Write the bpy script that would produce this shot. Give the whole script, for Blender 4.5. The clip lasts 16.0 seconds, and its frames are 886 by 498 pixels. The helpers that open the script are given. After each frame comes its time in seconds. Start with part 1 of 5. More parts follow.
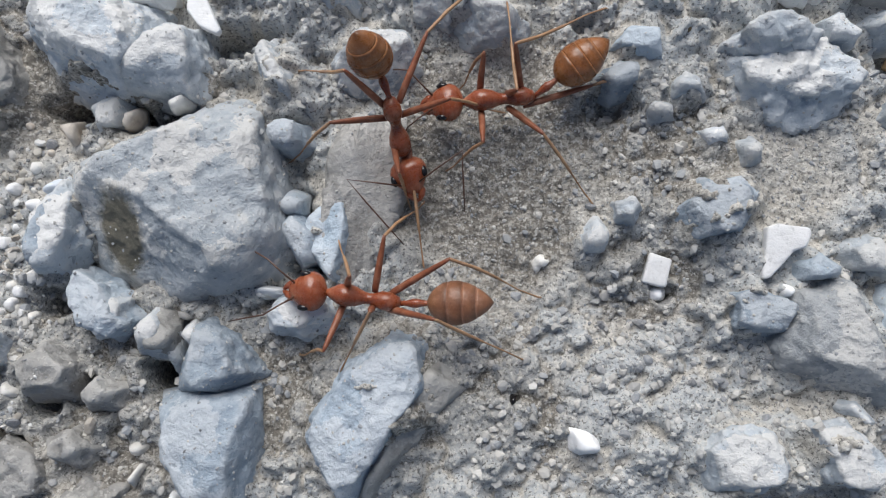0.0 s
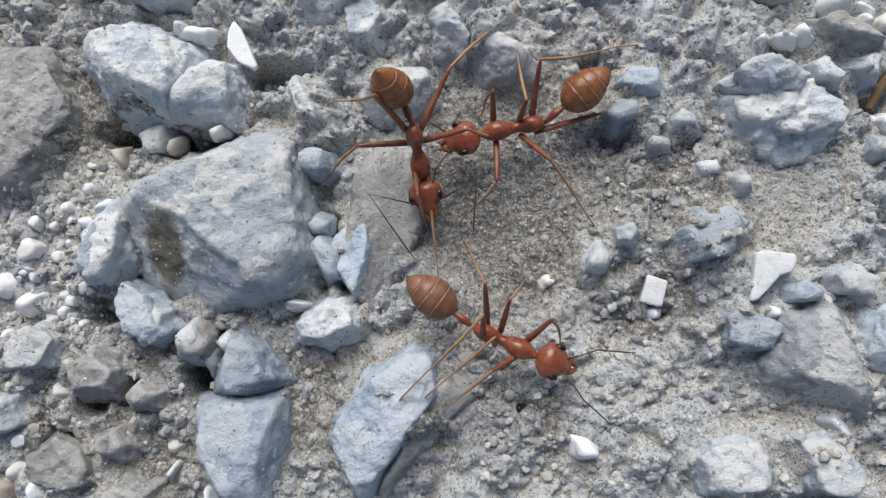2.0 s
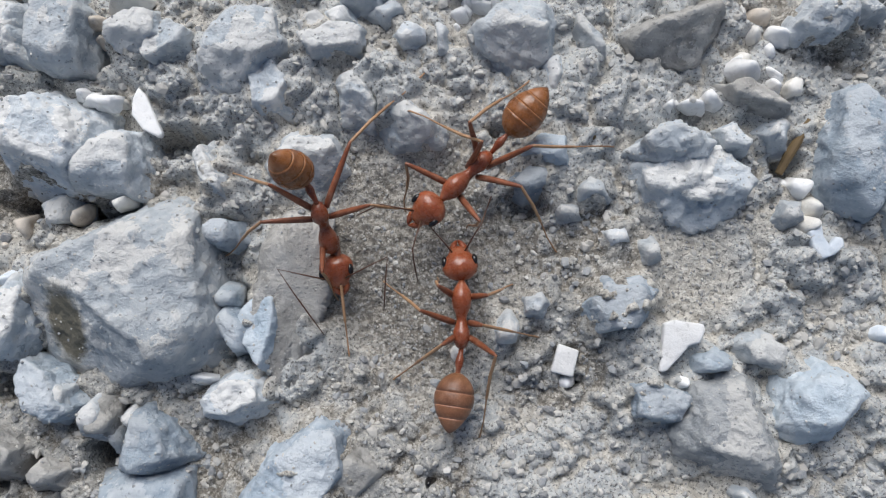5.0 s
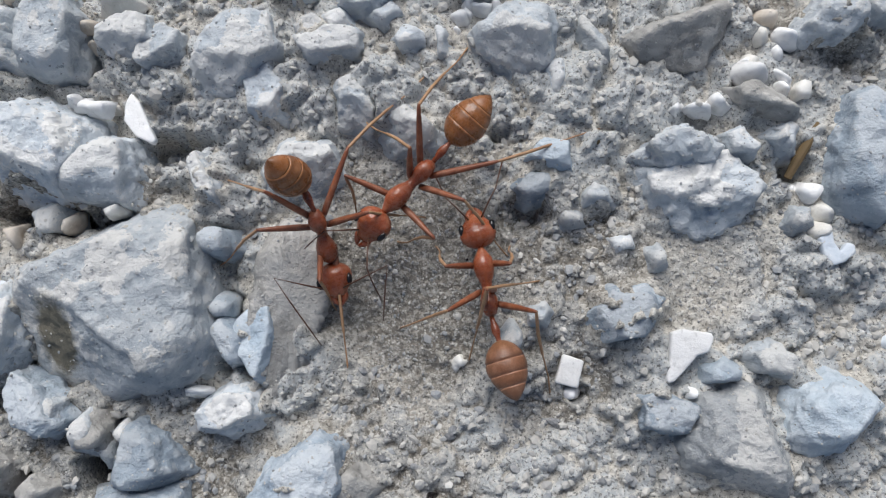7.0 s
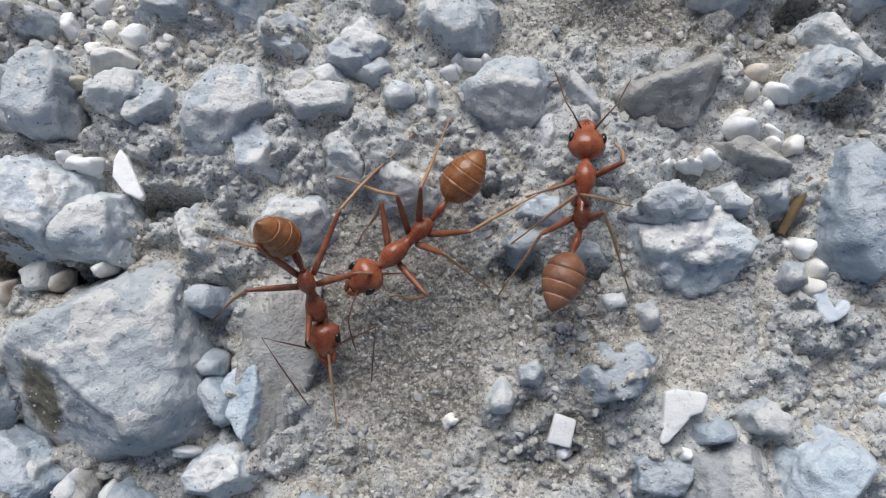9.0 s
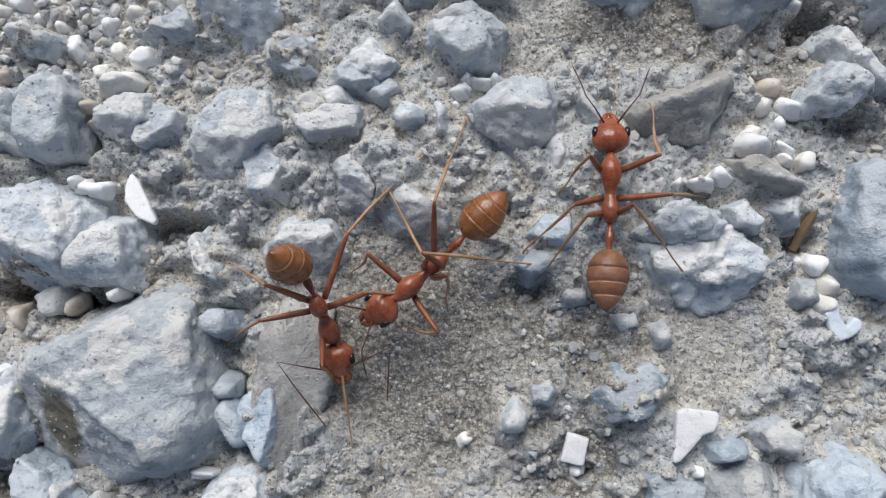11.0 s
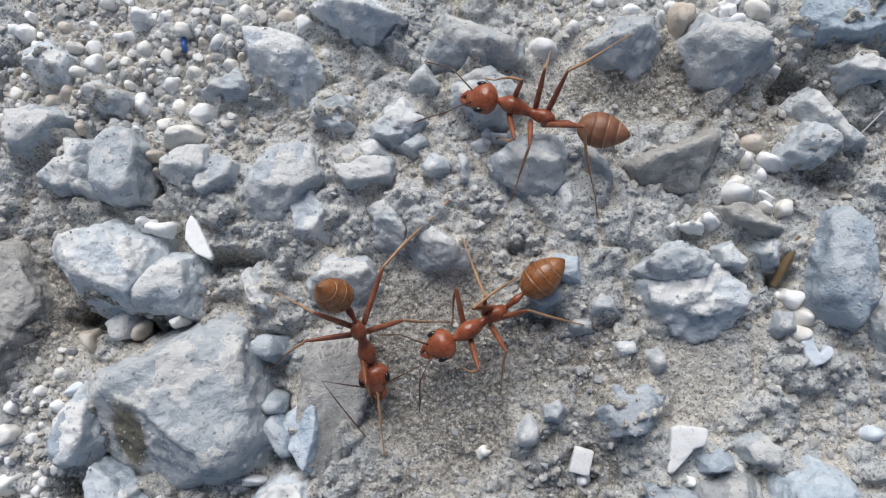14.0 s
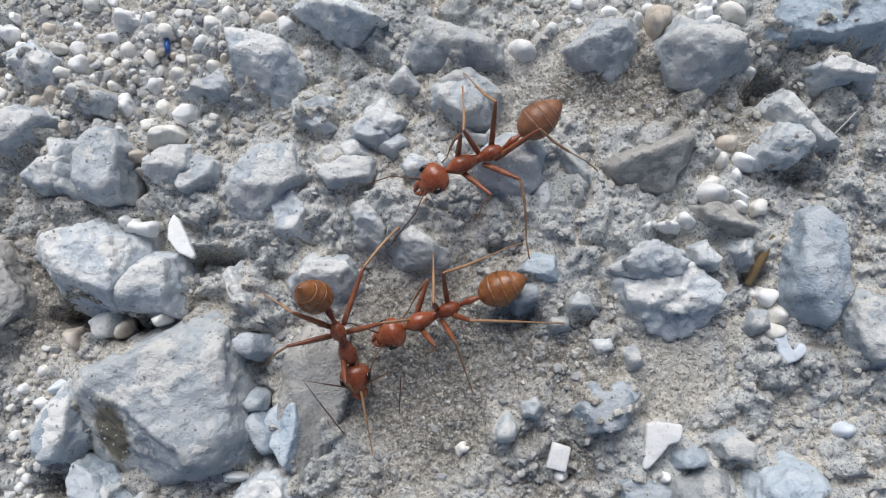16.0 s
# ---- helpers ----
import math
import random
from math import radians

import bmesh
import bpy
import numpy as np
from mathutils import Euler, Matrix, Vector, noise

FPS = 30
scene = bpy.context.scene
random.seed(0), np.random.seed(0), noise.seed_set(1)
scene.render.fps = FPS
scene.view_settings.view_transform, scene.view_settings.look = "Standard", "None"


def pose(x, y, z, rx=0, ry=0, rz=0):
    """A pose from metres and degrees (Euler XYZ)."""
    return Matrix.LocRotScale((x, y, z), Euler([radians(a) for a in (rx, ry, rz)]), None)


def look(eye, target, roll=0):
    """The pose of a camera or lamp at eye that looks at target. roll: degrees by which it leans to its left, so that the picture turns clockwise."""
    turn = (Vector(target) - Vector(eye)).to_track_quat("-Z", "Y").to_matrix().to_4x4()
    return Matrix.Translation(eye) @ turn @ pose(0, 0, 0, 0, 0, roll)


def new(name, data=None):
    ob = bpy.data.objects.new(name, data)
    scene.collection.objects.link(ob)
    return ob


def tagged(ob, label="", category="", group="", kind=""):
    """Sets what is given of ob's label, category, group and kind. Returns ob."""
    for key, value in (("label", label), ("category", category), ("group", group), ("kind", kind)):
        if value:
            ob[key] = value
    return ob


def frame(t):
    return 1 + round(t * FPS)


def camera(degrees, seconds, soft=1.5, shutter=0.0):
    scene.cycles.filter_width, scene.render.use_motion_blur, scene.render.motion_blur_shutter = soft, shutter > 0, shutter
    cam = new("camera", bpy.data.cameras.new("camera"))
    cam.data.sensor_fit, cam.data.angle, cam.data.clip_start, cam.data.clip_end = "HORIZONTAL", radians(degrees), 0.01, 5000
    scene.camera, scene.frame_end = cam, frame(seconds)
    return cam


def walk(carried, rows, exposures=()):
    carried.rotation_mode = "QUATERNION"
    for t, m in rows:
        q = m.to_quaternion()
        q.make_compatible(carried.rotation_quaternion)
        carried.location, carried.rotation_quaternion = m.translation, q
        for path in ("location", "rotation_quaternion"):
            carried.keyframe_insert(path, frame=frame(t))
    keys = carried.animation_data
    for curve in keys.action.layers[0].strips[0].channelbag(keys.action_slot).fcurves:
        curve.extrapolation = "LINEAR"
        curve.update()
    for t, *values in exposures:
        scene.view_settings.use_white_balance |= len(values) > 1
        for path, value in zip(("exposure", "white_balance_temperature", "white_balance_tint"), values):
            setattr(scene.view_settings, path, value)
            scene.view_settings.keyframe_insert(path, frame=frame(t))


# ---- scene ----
MM = 0.001
cam = camera(60.0, 16.0, soft=1.2)

# Hand-held phone close above the ground: seconds, place in millimetres, turn in degrees.
PATH = [
    (0, 1.13, -0.44, 31.17, 4.90, 2.20, -1.39),
    (0.5, 0.33, 0.28, 31.10, 4.67, 2.12, -1.21),
    (1, -0.03, 1.49, 31.47, 4.63, 2.12, -0.77),
    (1.5, 0.73, -0.50, 34.07, 5.49, 3.08, -0.61),
    (2, 1.32, -0.23, 34.05, 5.61, 3.30, -0.45),
    (2.5, 2.90, 0.63, 33.79, 5.48, 3.10, -0.71),
    (3, 3.74, 2.16, 33.80, 5.54, 3.11, -0.79),
    (3.5, 4.23, 3.22, 33.97, 5.90, 3.07, -0.80),
    (4, 3.82, 2.24, 33.88, 6.55, 2.77, -0.85),
    (4.2, 4.63, 2.52, 33.83, 5.57, 2.69, -0.94),
    (6.3, 4.90, 2.64, 32.87, 6.89, 2.20, -1.38),
    (6.5, 4.89, 2.20, 32.72, 6.72, 2.35, -1.30),
    (7, 4.74, 2.72, 32.79, 6.56, 2.41, -1.44),
    (7.5, 5.16, 3.47, 32.89, 6.00, 2.39, -1.50),
    (8, 5.09, 3.25, 32.83, 6.78, 2.58, -1.59),
    (8.5, 4.91, 3.26, 32.70, 6.54, 2.74, -1.82),
    (8.7, 5.28, 3.66, 32.64, 8.01, 2.55, -1.60),
    (10.8, 5.25, 6.20, 32.94, 5.40, 3.03, -2.19),
    (11, 5.11, 6.38, 33.04, 5.98, 3.08, -2.32),
    (11.5, 6.15, 8.00, 32.92, 6.05, 3.34, -2.14),
    (12, 4.76, 7.18, 33.36, 6.12, 3.14, -2.00),
    (12.5, 5.24, 5.28, 37.69, 7.75, 3.59, -1.83),
    (13, 6.06, 6.10, 37.55, 7.43, 3.74, -1.89),
    (13.5, 4.41, 5.41, 37.38, 7.72, 3.38, -1.94),
    (14, 4.46, 6.65, 37.69, 7.44, 3.34, -2.02),
    (14.5, 5.28, 6.91, 37.78, 7.52, 3.19, -2.04),
    (15, 4.51, 5.08, 37.88, 7.63, 3.29, -1.85),
    (15.5, 4.50, 5.89, 38.00, 7.15, 3.18, -2.01),
    (16, 5.31, 6.52, 38.10, 7.42, 3.06, -2.06),
]
walk(cam, [(t, pose(x * MM, y * MM, z * MM, rx, ry, rz)) for t, x, y, z, rx, ry, rz in PATH])

# ---- light: open sky, with a low broad sun behind thin cloud ----
SUN_AZ, SUN_EL = 98.0, 46.0
world = bpy.data.worlds.new("sky")
scene.world = world
world.use_nodes = True
wn = world.node_tree.nodes
sky = wn.new("ShaderNodeTexSky")
sky.sky_type, sky.sun_disc = "NISHITA", False
sky.air_density, sky.dust_density, sky.ozone_density = 1.0, 2.5, 1.0
sky.sun_elevation, sky.sun_rotation = radians(SUN_EL), radians(90 - SUN_AZ)
world.node_tree.links.new(sky.outputs[0], wn["Background"].inputs[0])
wn["Background"].inputs[1].default_value = 0.12
sun = new("sun", bpy.data.lights.new("sun", "SUN"))
sun.data.energy, sun.data.angle, sun.data.color = 4.2, radians(42), (0.975, 0.985, 0.99)
sun.matrix_world = look((math.cos(radians(SUN_AZ)) * math.cos(radians(SUN_EL)), math.sin(radians(SUN_AZ)) * math.cos(radians(SUN_EL)), math.sin(radians(SUN_EL))), (0, 0, 0))
scene.view_settings.exposure = -0.48


# ---- materials ----
def material(name):
    m = bpy.data.materials.new(name)
    m.use_nodes = True
    return m, m.node_tree.nodes, m.node_tree.links, m.node_tree.nodes["Principled BSDF"]


def noise_node(n, l, co, scale, detail=4.0, rough=0.55):
    t = n.new("ShaderNodeTexNoise")
    t.inputs["Scale"].default_value, t.inputs["Detail"].default_value, t.inputs["Roughness"].default_value = scale, detail, rough
    l.new(co, t.inputs["Vector"])
    return t.outputs[0]


def ramp(n, l, src, stops):
    r = n.new("ShaderNodeValToRGB")
    e = r.color_ramp.elements
    while len(e) < len(stops):
        e.new(0.5)
    for k, (p, c) in zip(e, stops):
        k.position, k.color = p, (*c, 1)
    l.new(src, r.inputs[0])
    return r.outputs[0]


def mix(n, l, fac, a, b, mode="MIX"):
    m = n.new("ShaderNodeMix")
    m.data_type, m.blend_type = "RGBA", mode
    for sock, v in ((m.inputs[0], fac), (m.inputs[6], a), (m.inputs[7], b)):
        if isinstance(v, (int, float)):
            sock.default_value = v
        elif isinstance(v, tuple):
            sock.default_value = (*v, 1)
        else:
            l.new(v, sock)
    return m.outputs[2]


def bump(n, l, src, strength, dist, bsdf):
    b = n.new("ShaderNodeBump")
    b.inputs["Strength"].default_value, b.inputs["Distance"].default_value = strength, dist
    l.new(src, b.inputs["Height"])
    l.new(b.outputs[0], bsdf.inputs["Normal"])


def maths(n, l, op, a, b):
    m = n.new("ShaderNodeMath")
    m.operation = op
    for sock, v in zip(m.inputs, (a, b)):
        if isinstance(v, (int, float)):
            sock.default_value = v
        else:
            l.new(v, sock)
    return m.outputs[0]


def stone_material(name, low, high, dust, dust_amount=0.5, stain=None, relief_depth=0.0003, pitted=0.5, value=0.87):
    """Limestone: bluish mottled stone, a grainy cream crust where the mesh carries one, sparse pores."""
    m, n, l, p = material(name)
    raw = n.new("ShaderNodeTexCoord").outputs["Object"]
    info = n.new("ShaderNodeObjectInfo").outputs["Random"]
    shift = n.new("ShaderNodeVectorMath")
    shift.operation = "ADD"
    l.new(raw, shift.inputs[0])
    off = n.new("ShaderNodeCombineXYZ")
    l.new(info, off.inputs[0])
    l.new(info, off.inputs[1])
    l.new(off.outputs[0], shift.inputs[1])
    co = shift.outputs[0]
    big = noise_node(n, l, co, 330, 5, 0.6)
    veil = noise_node(n, l, co, 1300, 6, 0.68)
    grain = noise_node(n, l, co, 4600, 4, 0.7)
    pore = noise_node(n, l, co, 3300, 3, 0.6)
    base = mix(n, l, ramp(n, l, big, [(0.36, (0, 0, 0)), (0.62, (1, 1, 1))]), low, high)
    pale = tuple(0.5 * a + 0.5 * b for a, b in zip(high, dust))
    base = mix(n, l, ramp(n, l, veil, [(0.44, (0, 0, 0)), (0.66, (0.75,) * 3)]), base, pale)
    base = mix(n, l, ramp(n, l, veil, [(0.34, (0.5,) * 3), (0.46, (0, 0, 0))]), base, tuple(c * 0.72 for c in low))
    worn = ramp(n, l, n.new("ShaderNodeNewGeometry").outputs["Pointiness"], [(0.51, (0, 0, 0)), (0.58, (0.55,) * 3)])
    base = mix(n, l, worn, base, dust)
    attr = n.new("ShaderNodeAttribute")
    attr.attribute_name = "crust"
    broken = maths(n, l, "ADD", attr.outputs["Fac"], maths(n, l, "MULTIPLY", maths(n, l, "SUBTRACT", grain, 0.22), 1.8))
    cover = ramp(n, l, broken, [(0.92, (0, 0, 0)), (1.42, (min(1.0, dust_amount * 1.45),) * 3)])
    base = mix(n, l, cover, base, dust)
    base = mix(n, l, ramp(n, l, grain, [(0.60, (0, 0, 0)), (0.68, (0.55,) * 3)]), base, tuple(min(0.92, c * 1.1) for c in dust))
    base = mix(n, l, ramp(n, l, pore, [(0.30, (pitted,) * 3), (0.355, (0, 0, 0))]), base, tuple(c * 0.4 for c in low))
    relief = maths(n, l, "ADD", maths(n, l, "MULTIPLY", grain, 0.35), veil)
    if stain:
        spot = n.new("ShaderNodeMapping")
        spot.vector_type = "TEXTURE"
        spot.inputs["Location"].default_value, spot.inputs["Rotation"].default_value, spot.inputs["Scale"].default_value = stain
        l.new(raw, spot.inputs["Vector"])
        ball = n.new("ShaderNodeVectorMath")
        ball.operation = "LENGTH"
        l.new(spot.outputs[0], ball.inputs[0])
        edge = maths(n, l, "ADD", ball.outputs["Value"], maths(n, l, "MULTIPLY", veil, 1.0))
        damp = n.new("ShaderNodeMapRange")
        damp.inputs["From Min"].default_value, damp.inputs["From Max"].default_value = 1.6, 1.2
        damp.inputs["To Min"].default_value, damp.inputs["To Max"].default_value = 0.0, 0.85
        l.new(edge, damp.inputs[0])
        base = mix(n, l, damp.outputs[0], base, mix(n, l, veil, (0.10, 0.085, 0.045), (0.24, 0.20, 0.12)))
    hsv = n.new("ShaderNodeHueSaturation")
    val = n.new("ShaderNodeMapRange")
    val.inputs["To Min"].default_value, val.inputs["To Max"].default_value = 0.86 * value, 1.14 * value
    l.new(info, val.inputs[0])
    l.new(val.outputs[0], hsv.inputs["Value"])
    l.new(base, hsv.inputs["Color"])
    l.new(hsv.outputs[0], p.inputs["Base Color"])
    p.inputs["Roughness"].default_value = 0.9
    p.inputs["Specular IOR Level"].default_value = 0.25
    bump(n, l, relief, 0.9, relief_depth, p)
    return m


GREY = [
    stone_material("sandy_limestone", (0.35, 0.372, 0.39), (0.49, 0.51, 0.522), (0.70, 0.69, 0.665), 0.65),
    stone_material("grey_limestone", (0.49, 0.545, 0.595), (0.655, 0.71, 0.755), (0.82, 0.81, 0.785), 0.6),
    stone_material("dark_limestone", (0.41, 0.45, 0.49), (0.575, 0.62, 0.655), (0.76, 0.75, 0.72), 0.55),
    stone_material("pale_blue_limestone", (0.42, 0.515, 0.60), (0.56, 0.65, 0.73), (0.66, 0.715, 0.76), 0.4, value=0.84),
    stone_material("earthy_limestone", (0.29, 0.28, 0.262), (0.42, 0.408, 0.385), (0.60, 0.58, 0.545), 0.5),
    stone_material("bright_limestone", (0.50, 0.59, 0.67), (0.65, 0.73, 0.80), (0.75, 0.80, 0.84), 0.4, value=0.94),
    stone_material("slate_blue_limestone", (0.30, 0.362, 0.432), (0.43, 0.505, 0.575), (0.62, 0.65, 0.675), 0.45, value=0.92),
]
STAINED = stone_material("stained_limestone", (0.43, 0.475, 0.515), (0.565, 0.605, 0.635), (0.74, 0.73, 0.705), 0.65, ((-0.00235, -0.00107, 0.0010), (0, 0, radians(-10)), (0.0012, 0.0019, 0.004)))
PALE = [
    stone_material("white_shell", (0.84, 0.83, 0.81), (0.89, 0.88, 0.87), (0.91, 0.91, 0.90), 0.3, None, 0.0001, 0.3, 1.0),
    stone_material("cream_shell", (0.70, 0.67, 0.60), (0.82, 0.79, 0.73), (0.86, 0.84, 0.80), 0.3, None, 0.0001, 0.3, 1.0),
    stone_material("tan_pebble", (0.48, 0.40, 0.32), (0.62, 0.54, 0.46), (0.70, 0.65, 0.58), 0.4, None, 0.0001, 0.4, 1.0),
    stone_material("bluish_shell", (0.62, 0.70, 0.79), (0.76, 0.82, 0.88), (0.84, 0.87, 0.90), 0.3, None, 0.0001, 0.2, 1.0),
]


def ground_material():
    m, n, l, p = material("cemented_gravel")
    co = n.new("ShaderNodeTexCoord").outputs["Object"]
    patch = noise_node(n, l, co, 160, 4)
    fine = noise_node(n, l, co, 4200, 5, 0.7)
    speck = noise_node(n, l, co, 7000, 3, 0.6)
    vor = n.new("ShaderNodeTexVoronoi")
    vor.inputs["Scale"].default_value = 900
    l.new(co, vor.inputs["Vector"])
    cell = n.new("ShaderNodeSeparateColor")
    l.new(vor.outputs["Color"], cell.inputs[0])
    base = mix(n, l, ramp(n, l, patch, [(0.42, (0, 0, 0)), (0.6, (1, 1, 1))]), (0.62, 0.578, 0.515), (0.56, 0.54, 0.505))
    base = mix(n, l, ramp(n, l, cell.outputs[0], [(0.0, (0, 0, 0)), (1.0, (0.6,) * 3)]), base, (0.68, 0.648, 0.595))
    base = mix(n, l, ramp(n, l, fine, [(0.48, (0, 0, 0)), (0.56, (0.95,) * 3)]), base, (0.86, 0.825, 0.765))
    worn = ramp(n, l, n.new("ShaderNodeNewGeometry").outputs["Pointiness"], [(0.51, (0, 0, 0)), (0.60, (0.6,) * 3)])
    set_in = n.new("ShaderNodeAttribute")
    set_in.attribute_name = "stone"
    blue = mix(n, l, patch, (0.54, 0.585, 0.63), (0.74, 0.775, 0.80))
    blue = mix(n, l, ramp(n, l, fine, [(0.49, (0, 0, 0)), (0.60, (0.75,) * 3)]), blue, (0.84, 0.825, 0.79))
    partly = n.new("ShaderNodeMath")
    partly.operation = "MULTIPLY"
    partly.inputs[1].default_value = 0.85
    l.new(set_in.outputs["Fac"], partly.inputs[0])
    base = mix(n, l, partly.outputs[0], base, blue)
    base = mix(n, l, worn, base, (0.88, 0.865, 0.83))
    base = mix(n, l, ramp(n, l, speck, [(0.37, (0.85,) * 3), (0.45, (0, 0, 0))]), base, (0.17, 0.166, 0.162))
    soil = n.new("ShaderNodeAttribute")
    soil.attribute_name = "soil"
    brown = mix(n, l, ramp(n, l, fine, [(0.46, (0, 0, 0)), (0.57, (0.9,) * 3)]), (0.19, 0.170, 0.145), (0.52, 0.49, 0.44))
    brown = mix(n, l, ramp(n, l, speck, [(0.36, (0.8,) * 3), (0.43, (0, 0, 0))]), brown, (0.13, 0.118, 0.104))
    part_soil = n.new("ShaderNodeMath")
    part_soil.operation = "MULTIPLY"
    part_soil.inputs[1].default_value = 0.8
    l.new(soil.outputs["Fac"], part_soil.inputs[0])
    base = mix(n, l, part_soil.outputs[0], base, brown)
    flake = noise_node(n, l, co, 5600, 3, 0.6)
    base = mix(n, l, ramp(n, l, flake, [(0.58, (0, 0, 0)), (0.66, (0.75,) * 3)]), base, (0.92, 0.905, 0.87))
    base = mix(n, l, 1.0, base, (0.815, 0.808, 0.788), "MULTIPLY")
    l.new(base, p.inputs["Base Color"])
    p.inputs["Roughness"].default_value = 0.95
    p.inputs["Specular IOR Level"].default_value = 0.2
    bump(n, l, fine, 0.8, 0.0003, p)
    return m


def grit_material(name, shades):
    m, n, l, p = material(name)
    rnd = n.new("ShaderNodeNewGeometry").outputs["Random Per Island"]
    co = n.new("ShaderNodeTexCoord").outputs["Object"]
    fine = noise_node(n, l, co, 6000, 4, 0.7)
    base = ramp(n, l, rnd, [(k / (len(shades) - 1), c) for k, c in enumerate(shades)])
    base = mix(n, l, ramp(n, l, fine, [(0.4, (0, 0, 0)), (0.7, (0.5,) * 3)]), base, (0.60, 0.58, 0.54))
    base = mix(n, l, 1.0, base, (0.9, 0.9, 0.9), "MULTIPLY")
    l.new(base, p.inputs["Base Color"])
    p.inputs["Roughness"].default_value = 0.95
    p.inputs["Specular IOR Level"].default_value = 0.2
    return m


def chitin(name, low, high, rough=0.32, trans=0.0):
    m, n, l, p = material(name)
    co = n.new("ShaderNodeTexCoord").outputs["Object"]
    big = noise_node(n, l, co, 1100, 4, 0.65)
    fine = noise_node(n, l, co, 14000, 3, 0.6)
    base = mix(n, l, ramp(n, l, big, [(0.3, (0, 0, 0)), (0.7, (1, 1, 1))]), low, high)
    base = mix(n, l, ramp(n, l, fine, [(0.4, (0, 0, 0)), (0.7, (0.35,) * 3)]), base, (high[0] * 1.2, high[1] * 1.25, high[2] * 1.4))
    film = noise_node(n, l, co, 2600, 5, 0.7)
    base = mix(n, l, ramp(n, l, film, [(0.52, (0, 0, 0)), (0.70, (0.3,) * 3)]), base, (0.50, 0.30, 0.21))
    base = mix(n, l, 1.0, base, (1.04, 1.02, 0.98), "MULTIPLY")
    l.new(base, p.inputs["Base Color"])
    l.new(ramp(n, l, film, [(0.35, (rough - 0.1,) * 3), (0.65, (rough + 0.16,) * 3)]), p.inputs["Roughness"])
    p.inputs["Subsurface Weight"].default_value = trans
    p.inputs["Subsurface Radius"].default_value = (0.0006, 0.0002, 0.0001)
    p.inputs["Subsurface Scale"].default_value = 1.0
    bump(n, l, big, 0.5, 0.00012, p)
    return m


def striped(name, low, high, rough, length, edges):
    """Chitin with a dark band before each joint and a thin pale line on it; the body lies along -x."""
    m = chitin(name, low, high, rough)
    n, l, p = m.node_tree.nodes, m.node_tree.links, m.node_tree.nodes["Principled BSDF"]
    base = p.inputs["Base Color"].links[0].from_socket
    sep = n.new("ShaderNodeSeparateXYZ")
    l.new(n.new("ShaderNodeTexCoord").outputs["Object"], sep.inputs[0])
    at = n.new("ShaderNodeMath")
    at.operation = "MULTIPLY"
    at.inputs[1].default_value = -1 / length
    l.new(sep.outputs[0], at.inputs[0])
    stops = [(0.0, (1.15, 1.2, 1.1))]
    for e in edges:
        stops += [(e - 0.12, (1.0,) * 3), (e - 0.025, (0.62,) * 3), (e - 0.008, (1.3, 1.4, 1.6)), (e + 0.008, (1.3, 1.4, 1.6)), (e + 0.025, (1.0,) * 3)]
    stops += [(0.9, (0.9,) * 3), (1.0, (0.5,) * 3)]
    l.new(mix(n, l, 1.0, base, ramp(n, l, at.outputs[0], stops), "MULTIPLY"), p.inputs["Base Color"])
    return m


def plain(name, colour, rough):
    m, n, l, p = material(name)
    co = n.new("ShaderNodeTexCoord").outputs["Object"]
    f = noise_node(n, l, co, 5000, 3)
    l.new(mix(n, l, f, tuple(c * 0.8 for c in colour), tuple(c * 1.15 for c in colour)), p.inputs["Base Color"])
    p.inputs["Roughness"].default_value = rough
    return m


GROUND = ground_material()
GRIT = grit_material("loose_grit", [(0.22, 0.225, 0.235), (0.36, 0.38, 0.40), (0.47, 0.455, 0.43), (0.58, 0.555, 0.51), (0.72, 0.70, 0.66)])
PEBBLES = grit_material("loose_pebbles", [(0.24, 0.25, 0.27), (0.33, 0.335, 0.34), (0.42, 0.42, 0.42), (0.46, 0.40, 0.33), (0.52, 0.49, 0.43), (0.62, 0.60, 0.56), (0.80, 0.79, 0.77), (0.84, 0.83, 0.81)])
BODY = chitin("rust_red_chitin", (0.150, 0.036, 0.016), (0.31, 0.086, 0.036), 0.27, 0.15)
GASTER = striped("amber_brown_chitin", (0.16, 0.056, 0.020), (0.305, 0.118, 0.038), 0.28, 0.00255, (0.34, 0.56, 0.76))
DULL_GASTER = striped("dull_brown_chitin", (0.15, 0.062, 0.032), (0.27, 0.120, 0.062), 0.42, 0.00255, (0.34, 0.56, 0.76))
LEG = chitin("brown_leg_chitin", (0.105, 0.030, 0.015), (0.27, 0.088, 0.040), 0.40)
SHIN = chitin("pale_leg_chitin", (0.235, 0.115, 0.058), (0.42, 0.255, 0.138), 0.45)
BLACK = plain("black_eye", (0.012, 0.010, 0.010), 0.15)
DARK = plain("dark_antenna", (0.105, 0.050, 0.030), 0.4)
TWIG = plain("dry_straw", (0.17, 0.115, 0.055), 0.8)
STRAWY = plain("pale_fibre", (0.55, 0.53, 0.50), 0.8)
BLUE = plain("blue_plastic", (0.03, 0.10, 0.35), 0.4)


# ---- noise on arrays ----
def hash_values(seed, *ints):
    h = np.full(ints[0].shape, seed * 374761393 % 4294967291, dtype=np.uint64)
    for k, i in enumerate(ints):
        h = (h ^ (i.astype(np.int64).astype(np.uint64) * np.uint64(2654435761 + 40503 * k))) * np.uint64(11400714819323198485)
        h ^= h >> np.uint64(29)
    return (h >> np.uint64(40)).astype(np.float64) / 16777216.0


